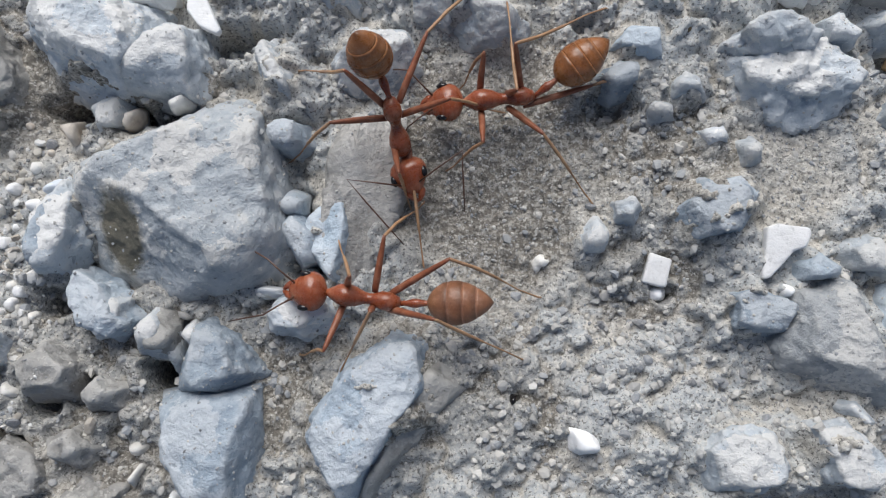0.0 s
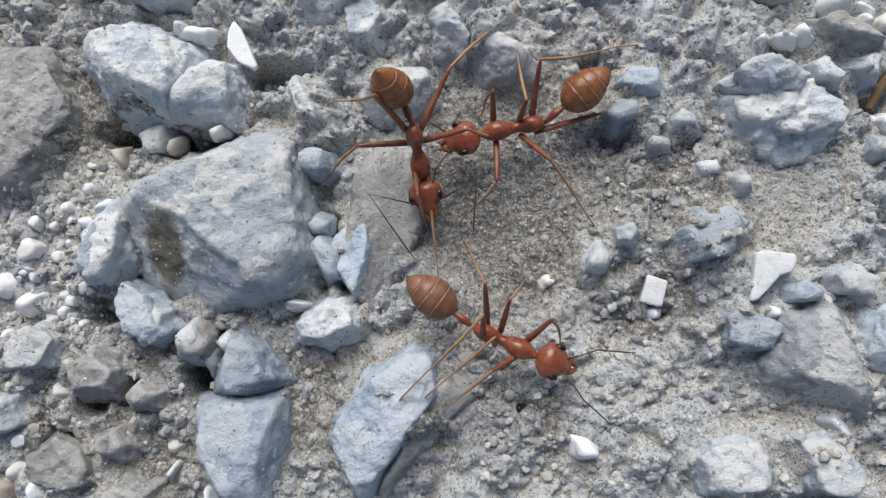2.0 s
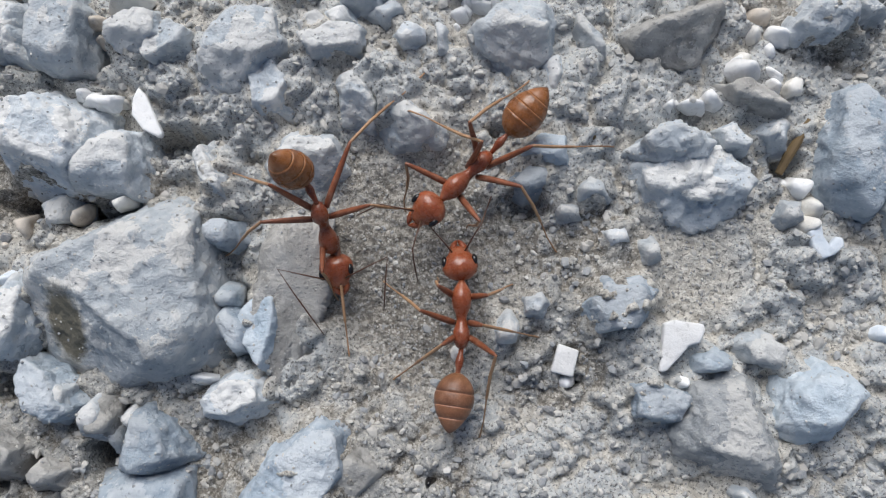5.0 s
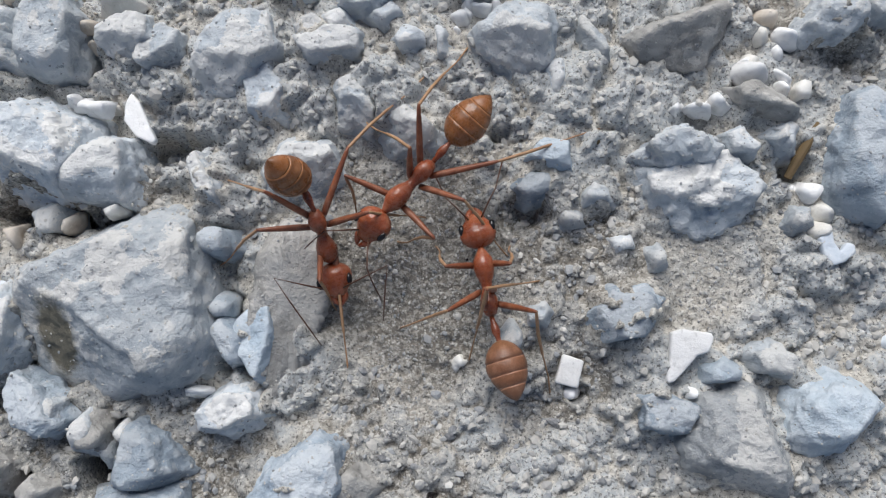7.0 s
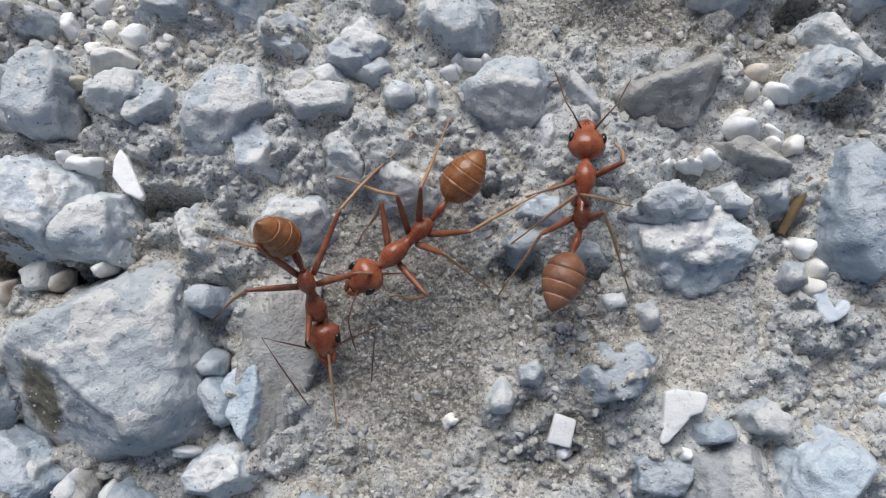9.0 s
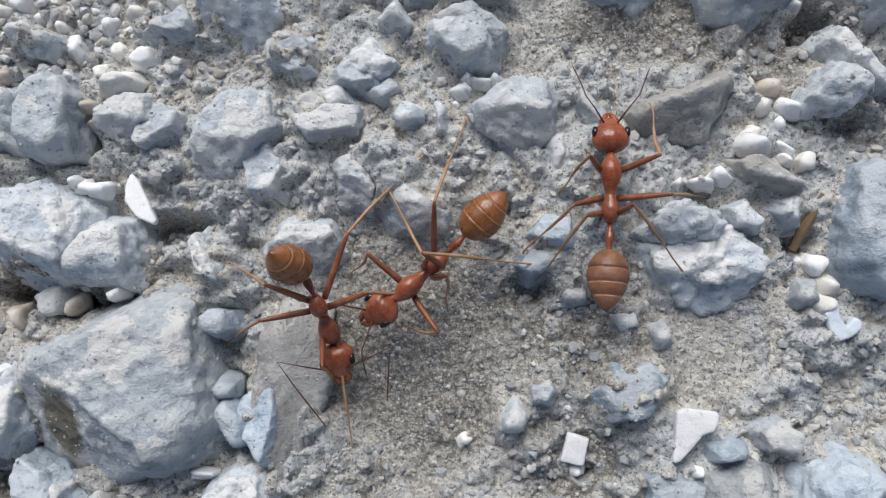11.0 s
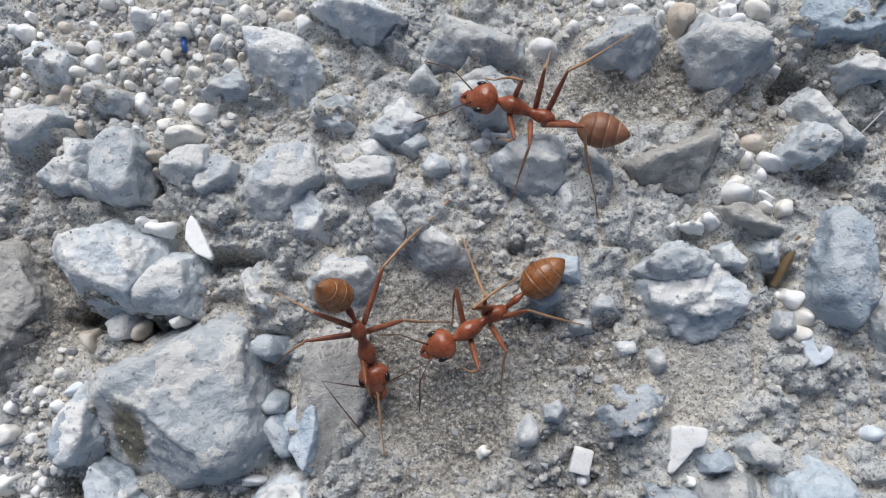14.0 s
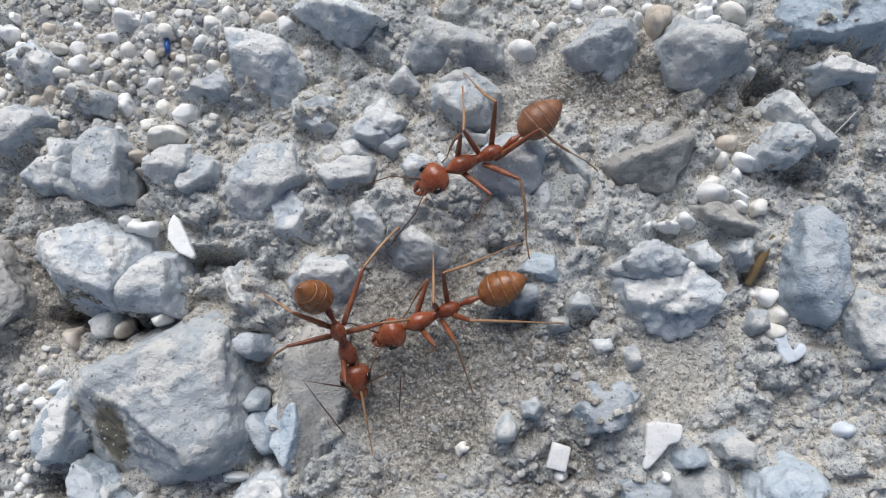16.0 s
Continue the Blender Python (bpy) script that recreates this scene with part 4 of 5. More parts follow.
dark_grain(4.47, 6.10, 0.35, [(-137, 0.2), (-70, 0.2), (-2, 0.19), (51, 0.2), (125, 0.2), (178, 0.19)], (60, 6), 0, 147)
dark_grain(2.65, -3.89, 0.45, [(-122, 0.23), (-61, 0.22), (-2, 0.21), (70, 0.24), (139, 0.21), (178, 0.23)], (60, 6), 0, 148)
dark_grain(-0.61, 8.17, 0.35, [(-148, 0.11), (-37, 0.14), (36, 0.12), (125, 0.15)], (60, 6), 0, 149)
rock(-16.19, -2.32, 1.3, [(-155, 1.2), (-90, 1.0), (-15, 1.23), (50, 1.08), (123, 1.06)], (90, 10), 4, 150)
rock(-13.85, -3.32, 1.1, [(-153, 0.84), (-90, 0.61), (-15, 0.82), (63, 0.66), (135, 0.7)], (90, 10), 4, 151)
rock(-20.47, -4.13, 1.2, [(-177, 0.96), (-103, 0.85), (-63, 0.86), (26, 0.91), (101, 0.81)], (90, 10), 2, 152)
rock(-14.63, -7.53, 1.2, [(-164, 1.18), (-90, 0.67), (-13, 1.2), (68, 0.8), (112, 0.81)], (90, 10), 4, 153)
rock(-10.26, -1.00, 0.9, [(-138, 0.36), (-31, 0.51), (35, 0.38), (128, 0.51)], (90, 10), 1, 154)
rock(-5.63, -0.11, 1, [(-161, 1.48), (-102, 1.01), (-64, 0.9), (13, 1.36), (78, 1.06), (126, 0.91)], (90, 10), 1, 155)
rock(11.51, -6.31, 1.6, [(-167, 1.55), (-99, 1.36), (-51, 1.37), (20, 1.52), (77, 1.4), (130, 1.35)], (90, 10), 1, 156)
rock(15.26, -6.14, 1.5, [(-167, 1.13), (-104, 1.17), (-20, 1.39), (47, 1.06), (97, 1.34)], (60, 10), 1, 157)
rock(16.02, -4.70, 1.1, [(-138, 0.4), (-58, 0.69), (39, 0.43), (109, 0.63)], (90, 10), 1, 158)
rock(12.42, 5.79, 1, [(-172, 0.4), (-62, 0.51), (17, 0.44), (107, 0.57)], (90, 14), 2, 159)
rock(11.02, 6.52, 0.9, [(-160, 0.46), (-68, 0.45), (20, 0.46), (112, 0.45)], (90, 14), 1, 160)
rock(1.17, 16.90, 1, [(-130, 0.63), (-54, 0.6), (42, 0.68), (120, 0.56)], (80, 14), 1, 161)
rock(-8.81, 15.84, 1.2, [(-136, 1.09), (-70, 0.91), (-10, 0.95), (66, 1.02), (147, 0.84)], (90, 14), 1, 162)
rock(0.67, 18.23, 1.2, [(-168, 1.04), (-104, 0.88), (-47, 1.1), (45, 0.84), (120, 1.04)], (90, 14), 1, 163)
rock(-0.85, 16.68, 1.1, [(-155, 0.61), (-66, 0.62), (28, 0.63), (108, 0.62)], (90, 14), 1, 164)
rock(-3.20, 4.41, 0.15, [(-173, 1.85), (-101, 3.65), (-38, 2.31), (-12, 1.69), (6, 1.88), (80, 3.52), (130, 2.74), (172, 1.65), (174, 1.64)], (345, 21), 4, 165, rugged=0.8)
pebble(11.68, 24.24, 0.6, [(-150, 0.34), (-87, 0.33), (-10, 0.37), (67, 0.32), (128, 0.36)], (60, 6), 1, 166)
pebble(14.59, 23.81, 0.6, [(-133, 0.34), (-62, 0.32), (3, 0.33), (86, 0.32), (151, 0.33)], (60, 6), 0, 167)
pebble(13.97, 23.14, 0.4, [(-140, 0.2), (-16, 0.17), (54, 0.24), (151, 0.21)], (60, 6), 0, 168)
coral(17.31, 23.33, 0.7, [(-143, 0.59), (-93, 0.58), (-24, 0.52), (41, 0.59), (93, 0.59), (154, 0.53)], (60, 6), 0, 169)
pebble(17.48, 22.36, 0.5, [(-147, 0.36), (-87, 0.28), (-20, 0.35), (67, 0.3), (133, 0.31)], (60, 6), 0, 170)
chalk(19.15, 12.94, 0.5, [(-164, 0.42), (-83, 0.37), (-11, 0.41), (64, 0.4), (132, 0.39)], (60, 6), 1, 171)
pebble(17.07, 14.31, 0.4, [(-159, 0.28), (-88, 0.28), (-19, 0.27), (63, 0.28), (132, 0.27)], (60, 6), 1, 172)
coral(-13.11, 24.82, 0.8, [(-140, 0.66), (-93, 0.63), (-28, 0.69), (34, 0.66), (95, 0.63), (157, 0.7)], (60, 6), 0, 173)
coral(-11.90, 24.73, 0.7, [(-149, 0.36), (-56, 0.46), (10, 0.3), (78, 0.49), (164, 0.34)], (60, 6), 0, 174)
shell_fragment(-10.90, 23.91, 0.6, [(-149, 0.44), (-76, 0.42), (-10, 0.44), (71, 0.42), (143, 0.44)], (60, 6), 1, 175)
shell_fragment(-8.83, 22.85, 0.6, [(-120, 0.45), (-54, 0.37), (6, 0.41), (100, 0.41), (149, 0.35)], (60, 6), 0, 176)
pebble(-10.43, 21.69, 0.6, [(-137, 0.4), (-87, 0.38), (-12, 0.43), (65, 0.37), (138, 0.4)], (60, 6), 1, 177)
coral(-14.35, 23.79, 0.7, [(-123, 0.47), (-74, 0.46), (12, 0.56), (78, 0.43), (146, 0.53)], (60, 6), 0, 178)
pebble(-16.09, 24.73, 0.5, [(-132, 0.2), (-38, 0.25), (44, 0.2), (135, 0.24)], (60, 6), 0, 179)
pebble(-8.26, 21.77, 0.5, [(-142, 0.36), (-79, 0.36), (-7, 0.36), (60, 0.35), (143, 0.35)], (60, 6), 1, 180)
pebble(-7.38, 24.36, 0.5, [(-155, 0.35), (-65, 0.42), (-5, 0.25), (68, 0.46), (160, 0.26)], (60, 6), 1, 181)


def strew(count, x, y, wide, deep, seed):
    """Loose bits of shell, coral and stone, each its own thing, lying apart from one another and off the rocks."""
    rng = random.Random(seed)
    tries = 0
    while count and tries < 900:
        tries += 1
        px, py, r = rng.gauss(x, wide), rng.gauss(y, deep), 0.20 + 0.34 * rng.random() ** 2
        if any(math.hypot(px - a, py - b) < r + 0.85 * d for a, b, d in CLEAR) or any(math.hypot(px - o.location.x / MM, py - o.location.y / MM) < 5 and height_over(o, px, py) > -50 for o in ROCKS):
            continue
        turn = rng.uniform(0, 360)
        cuts = [((turn + 360 * k / 6 + rng.uniform(-16, 16) + 180) % 360 - 180, r * rng.uniform(0.7, 1.2)) for k in range(6)]
        make, tint = rng.choice([(pebble, 1), (pebble, 1), (pebble, 2), (pebble, 0), (coral, 0), (coral, 1), (chalk, 0), (chalk, 1), (shell_fragment, 1)])
        make(px, py, r * rng.uniform(0.9, 1.3), cuts, (rng.uniform(0, 360), rng.uniform(0, 12)), tint, 300 + seed * 100 + count)
        count -= 1


strew(58, -12.6, 22.4, 3.0, 1.9, 1)
strew(20, -18.8, 1.6, 1.4, 2.6, 2)
strew(16, 15.0, 23.9, 2.6, 0.9, 3)


def settle_dust(me, nx, side=40, step=0.095):
    """Bank cemented dust against the rocks: the ground rises towards them, unevenly."""
    co = np.empty(len(me.vertices) * 3)
    me.vertices.foreach_get("co", co)
    co = co.reshape(-1, nx, 3) / MM
    inner = co[side:-side, side:-side]
    xy, z = inner[:, :, :2].reshape(-1, 2), inner[:, :, 2]
    tops = np.full(z.shape, -99.0)
    for r in ROCKS:
        v = np.empty(len(r.data.vertices) * 3)
        r.data.vertices.foreach_get("co", v)
        v = (v.reshape(-1, 3) + np.array(r.location)) / MM
        i = np.clip(np.rint((v[:, 1] - xy[0, 1]) / step).astype(int), 0, z.shape[0] - 1)
        j = np.clip(np.rint((v[:, 0] - xy[0, 0]) / step).astype(int), 0, z.shape[1] - 1)
        np.maximum.at(tops, (i, j), v[:, 2])
    bank = np.clip(tops - z, 0, 1.7)
    for axis_no in (0, 1):
        for _ in range(3):
            bank = sum(np.roll(bank, k, axis_no) for k in range(-4, 5)) / 9
    uneven = np.clip(0.75 + 0.9 * fractal(xy, 0.33, 101, 2), 0.05, 1.2) * (1 + 0.35 * fractal(xy, 2.0, 103, 3))
    for x, y, a, b, _ in PITS:
        uneven *= smooth(0.7, 1.6, np.hypot((xy[:, 0] - x) / a, (xy[:, 1] - y) / b))
    for x, y, r in CLEAR:
        uneven *= smooth(0.6, 1.4, np.hypot(xy[:, 0] - x, xy[:, 1] - y) / r)
    bank *= 1.05 * uneven.reshape(z.shape)
    inner[:, :, 2] += bank
    me.vertices.foreach_set("co", (co * MM).ravel())
    bare = np.empty(len(me.vertices))
    me.attributes["stone"].data.foreach_get("value", bare)
    bare = bare.reshape(-1, nx)
    bare[side:-side, side:-side] *= 1 - smooth(0.1, 0.45, bank)
    me.attributes["stone"].data.foreach_set("value", bare.ravel())
    me.update()


settle_dust(ground.data, len(axis(-25, 30, 0.095)))
ROCKS[0].data.materials[0] = STAINED
ROCKS[0]["label"] = "large sandy limestone block with a brown-green stain"

# ---- what the ants and the grit stand on ----
from mathutils.bvhtree import BVHTree


def support():
    verts, polys = [], []
    for ob in scene.objects:
        if ob.type == "MESH":
            k = len(verts)
            verts += [ob.location + v.co for v in ob.data.vertices]
            polys += [[k + i for i in f.vertices] for f in ob.data.polygons]
    return BVHTree.FromPolygons(verts, polys)


TREE = support()
HARD = [(r.location.x / MM, r.location.y / MM, max(r.dimensions.x, r.dimensions.y) / MM * 0.42) for r in ROCKS]


def on_rock(x, y):
    return any(math.hypot(x - a, y - b) < d for a, b, d in HARD)


def on_piece(x, y):
    return any(math.hypot(x - a, y - b) < d for a, b, d in CLEAR)


def top_at(x, y):
    """Height in mm of the surface at a place in mm."""
    hit = TREE.ray_cast(Vector((x * MM, y * MM, 0.05)), Vector((0, 0, -1)))[0]
    return hit.z / MM if hit else 0.0


def scatter_grit(name, label, count, small, large, seed, where=None, power=4, level=1, jag=0.55):
    """Loose crumbs, each a small cut ball, resting on what is below them."""
    rng = random.Random(seed)
    base, faces = sphere(level)
    verts, polys, k = [], [], 0
    places = np.array([(rng.gauss(where[0], where[2]), rng.gauss(where[1], where[3])) if where else (rng.uniform(-24, 29), rng.uniform(-14, 30)) for _ in range(count * 3)])
    soft = sandy(places)[0]
    for (x, y), sand in zip(places.tolist(), soft.tolist()):
        if k == count:
            break
        r = small + (large - small) * rng.random() ** power
        if r > 0.13 and where is None and rng.random() < 0.9 * sand:
            continue
        if on_piece(x, y) or (on_rock(x, y) and (r > 0.09 or rng.random() < 0.7)):
            continue
        z = top_at(x, y)
        s = r * np.array([rng.uniform(0.7, 1.5), rng.uniform(0.7, 1.2), rng.uniform(0.6, 1.0)])
        rot = np.array(Euler((rng.uniform(-0.5, 0.5), rng.uniform(-0.5, 0.5), rng.uniform(0, 6.3))).to_matrix())
        cut = np.array([[rng.gauss(0, 1), rng.gauss(0, 1), rng.gauss(0, 1)] for _ in range(7)])
        cut /= np.linalg.norm(cut, axis=1)[:, None]
        keep = np.array([rng.uniform(1 - jag, 0.95) for _ in range(7)])
        jit = np.minimum(1, (keep / np.maximum(base @ cut.T, 1e-3)).min(1))
        p = (base * jit[:, None] * s) @ rot.T + (x, y, z + 0.12 * r)
        o = len(verts)
        verts += (p * MM).tolist()
        polys += [[o + i for i in f] for f in faces]
        k += 1
    me = bpy.data.meshes.new(name)
    me.from_pydata(verts, [], polys)
    me.polygons.foreach_set("use_smooth", np.zeros(len(polys), dtype=bool))
    me.materials.append(GRIT if level == 1 else PEBBLES)
    me.update()
    return tagged(new(name, me), label, "grit", kind="stuff")


scatter_grit("grit", "loose grey and cream grit on the gravel", 21000, 0.05, 0.27, 5)
scatter_grit("coarse_grit", "loose cream and grey pebble grit in a corner", 800, 0.08, 0.34, 6, (-12.8, 22.3, 3.6, 2.4), 2.2, 2, 0.62)
scatter_grit("corner_grit", "loose white and grey pebble grit beside rocks", 420, 0.08, 0.32, 7, (-19.0, 1.5, 1.7, 3.2), 2.5, 2, 0.62)


# ---- ants ----
def to_metres(m):
    m = m.copy()
    m.translation *= MM
    return m


def part(name, verts, faces, mat, parent, label=""):
    me = bpy.data.meshes.new(name)
    me.from_pydata([tuple(c * MM for c in v) for v in verts], [], faces)
    me.polygons.foreach_set("use_smooth", np.ones(len(faces), dtype=bool))
    me.materials.append(mat)
    me.update()
    ob = new(name, me)
    ob.parent = parent
    return tagged(ob, label) if label else ob


def tube(stations, around=14):
    """A closed skin over rings: (centre, half-width, half-height, direction) from tail to tip."""
    verts, faces = [], []
    for (c, a, b, d) in stations:
        d = Vector(d).normalized()
        sidev = d.cross(Vector((0, 0, 1)))
        sidev = sidev.normalized() if sidev.length > 1e-4 else Vector((0, 1, 0))
        up = sidev.cross(d)
        for k in range(around):
            w = 2 * math.pi * k / around
            verts.append(Vector(c) + sidev * a * math.cos(w) + up * b * math.sin(w))
    n = len(stations)
    for i in range(n - 1):
        for k in range(around):
            j = (k + 1) % around
            faces.append([i * around + k, i * around + j, (i + 1) * around + j, (i + 1) * around + k])
    faces.append([k for k in range(around)][::-1])
    faces.append([(n - 1) * around + k for k in range(around)])
    return verts, faces


def profile(rows, around=18, flat=1.0):
    """A body along x: rows of (x, z, half-width); flat is height over width."""
    return tube([((x, 0, z), w, w * flat, (1, 0, 0)) for x, z, w in rows], around)


def along(points, radii, around=8):
    """A bent, tapering rod through points."""
    out = []
    for i, (c, r) in enumerate(zip(points, radii)):
        a, b = points[max(i - 1, 0)], points[min(i + 1, len(points) - 1)]
        out.append((c, r, r, Vector(b) - Vector(a)))
    return tube(out, around)


def egg(x0, x1, w, z=0.0, steps=12, blunt=0.5, peak=0.5):
    """Rows of an egg-shaped body from x0 to x1."""
    rows = []
    for i in range(steps + 1):
        s = 0.5 - 0.5 * math.cos(math.pi * i / steps)
        k = s ** (math.log(0.5) / math.log(peak))
        rows.append((x0 + (x1 - x0) * s, z, max(w * (math.sin(math.pi * k) ** blunt if 0 < k < 1 else 0), 0.02)))
    return rows


# Leg joints: hip place, lengths of thigh and shin, in mm.
LEGS = {
    "front": ((0.75, 0.28, -0.30), 2.1, 3.3),
    "middle": ((-0.35, 0.30, -0.35), 2.3, 4.1),
    "hind": ((-0.95, 0.28, -0.30), 2.9, 5.2),
}
NECK, WAIST = (1.45, 0, 0.05), (-1.45, 0, -0.05)


def build_ant(label, antennae, skin, curl=0.0):
    """One ant: an empty at its middle body, with head, middle body, waist, abdomen and six legs."""
    ant = tagged(new("ant"), label, "ant", "weaver ants")
    middle = [(-1.45, -0.08, 0.10), (-1.35, -0.02, 0.24), (-1.05, 0.06, 0.36), (-0.7, 0.04, 0.36), (-0.42, -0.04, 0.25), (-0.2, -0.06, 0.21), (0.0, -0.02, 0.25), (0.3, 0.06, 0.38), (0.62, 0.10, 0.44), (0.95, 0.08, 0.40), (1.2, 0.04, 0.26), (1.38, 0.02, 0.15), (1.5, 0.02, 0.11)]
    part("middle_body", *profile(middle, 18, 1.05), BODY, ant)
    head = part("head", *profile([(-0.02, 0, 0.12), (0.04, 0.0, 0.34), (0.14, 0.02, 0.55), (0.32, 0.04, 0.74), (0.56, 0.05, 0.83), (0.82, 0.04, 0.80), (1.08, 0.01, 0.67), (1.32, -0.03, 0.50), (1.5, -0.07, 0.38), (1.62, -0.10, 0.27), (1.64, -0.11, 0.1)], 20, 0.72), BODY, ant)
    for s in (1, -1):
        v, f = profile(egg(-0.27, 0.27, 0.21, 0, 8), 12, 0.8)
        part("eye", [(x + 0.86, s * 0.69 + y * 0.7, 0.26 + z) for x, y, z in v], f, BLACK, head, "small black eye")
        jaw = along([(1.40, s * 0.26, -0.10), (1.58, s * 0.27, -0.14), (1.76, s * 0.19, -0.18), (1.92, s * 0.08, -0.20), (2.0, s * 0.02, -0.20)], [0.17, 0.18, 0.15, 0.09, 0.03], 10)
        part("mandible", *jaw, BODY, head)
        (ex, ey, ez), (tx, ty, tz) = antennae[0 if s == 1 else 1]
        elbow, tip = Vector((ex, ey, ez)), Vector((tx, ty, tz))
        root = Vector((1.25, s * 0.25, 0.22))
        pts = [root, root.lerp(elbow, 0.5) + Vector((0, 0, 0.1)), elbow, elbow.lerp(tip, 0.35) + Vector((0, 0, 0.12)), elbow.lerp(tip, 0.7) + Vector((0, 0, 0.08)), tip]
        part("antenna", *along(pts, [0.048, 0.036, 0.034, 0.034, 0.038, 0.024], 7), DARK, head, "thin dark elbowed antenna")
    waist = part("waist", *profile([(0.05, 0, 0.10), (-0.2, 0.0, 0.11), (-0.45, 0.05, 0.17), (-0.65, 0.07, 0.18), (-0.85, 0.03, 0.12), (-1.0, 0.0, 0.10), (-1.12, 0, 0.12)], 12), BODY, ant)
    length, w = 2.55, 0.85
    edges = [0.0, 0.34, 0.56, 0.76, 1.0]
    abdomen = None
    for k in range(4):
        rows = []
        for i in range(9):
            s = edges[k] + (edges[k + 1] - edges[k]) * i / 8
            body = w * max(math.sin(math.pi * min(s, 1) ** 0.80), 0.0) ** 0.70
            lip = 0.022 * math.sin(math.pi * i / 8) ** 0.5 + (0.010 if i == 7 else 0)
            rows.append((-length * s, 0.0, max(body + lip - 0.02, 0.03)))
        v, f = profile(rows, 22, 0.88)
        if abdomen is None:
            abdomen = part("abdomen", v, f, skin, waist, "striped amber-brown abdomen")
            band = abdomen
        else:
            band = part("abdomen_band", v, f, skin, waist)
        band.matrix_basis = to_metres(Matrix.Translation((-1.0, 0, 0)) @ pose(0, 0, 0, 0, curl, 0))
    limbs = {}
    for which, (hip, thigh, shin) in LEGS.items():
        for s in (1, -1):
            leg = part("leg", *along([(0, 0, 0), (0.25, 0, 0.02), (thigh * 0.3, 0, 0.03), (thigh * 0.6, 0, 0.02), (thigh * 0.93, 0, 0), (thigh + 0.04, 0, 0)], [0.13, 0.14, 0.142, 0.125, 0.085, 0.055], 9), LEG, ant)
            t = shin * 0.52
            low = part("lower_leg", *along([(-0.03, 0, 0), (0.12, 0, 0), (t * 0.5, 0, 0.10), (t * 0.95, 0, 0.05), (t + 0.05, 0, 0.03), (t + (shin - t) * 0.5, 0, -0.08), (shin - 0.12, 0, -0.03), (shin, 0, 0.03)], [0.05, 0.066, 0.072, 0.06, 0.038, 0.032, 0.042, 0.028], 8), SHIN, leg, "slender pale-brown lower leg")
            limbs[which, s] = (leg, low)
    for piece in [head, *head.children]:
        piece.data.transform(Matrix.Scale(0.93, 4))
    return ant, head, waist, limbs


CREATURE_BITING = build_ant("rust-red weaver ant with amber striped abdomen, jaws biting another ant", [((2.2, 1.2, 0.9), (3.2, 2.4, -0.4)), ((2.2, -1.3, 0.9), (3.9, -1.9, -0.6))], GASTER)
CREATURE_HELD = build_ant("rust-red weaver ant with raised abdomen, held by another ant", [((0.7, 2.6, 1.0), (3.1, 1.8, 0.1)), ((0.2, -2.5, 1.0), (3.6, -1.2, 0.1))], GASTER, 60)
CREATURE_WALKING = build_ant("rust-red weaver ant walking over gravel", [((2.4, 1.1, 0.7), (4.6, 1.5, -0.6)), ((2.4, -1.2, 0.7), (4.4, -2.0, -0.6))], DULL_GASTER)

# ---- small litter ----
def straw():
    pts = [(-0.1, -0.2, 0), (0.35, 0.6, 0.12), (0.85, 1.35, 0.2), (1.3, 2.15, 0.2)]
    v, f = along(pts, [0.17, 0.23, 0.21, 0.12], 9)
    ob = new("straw_bit", bpy.data.meshes.new("straw_bit"))
    ob.data.from_pydata([tuple(c * MM for c in p) for p in v], [], f)
    ob.data.materials.append(TWIG)
    x, y = STRAW
    ob.location = (x * MM, y * MM, (top_at(x + 0.4, y + 0.9) + 0.1) * MM)
    return tagged(ob, "short brown bit of dry straw on gravel", "straw")


STRAW = (18.5, 9.4)
straw()


def rod_thing(name, pts, radii, mat, label, category):
    """A thin bent thing that follows the ground under it; pts are x, y and height over what is below, in mm."""
    v, f = along([(x, y, top_at(x, y) + up) for x, y, up in pts], radii, 7)
    o = v[0]
    me = bpy.data.meshes.new(name)
    me.from_pydata([tuple((p - o) * MM) for p in v], [], f)
    me.polygons.foreach_set("use_smooth", np.ones(len(f), dtype=bool))
    me.materials.append(mat)
    ob = new(name, me)
    ob.location = o * MM
    return tagged(ob, label, category)


rod_thing("plastic_bit", [(-10.83, 23.46, 0.15), (-10.83, 23.06, 0.2), (-10.78, 22.66, 0.12)], [0.12, 0.16, 0.1], BLUE, "tiny shred of blue plastic among pebbles", "plastic bit")
rod_thing("fibre", [(22.27, 15.29, 0.15), (23.18, 16.48, 0.15), (24.06, 17.40, 0.15), (24.71, 17.86, 0.15)], [0.03, 0.035, 0.035, 0.03], STRAWY, "thin pale plant fibre lying over rocks", "fibre")


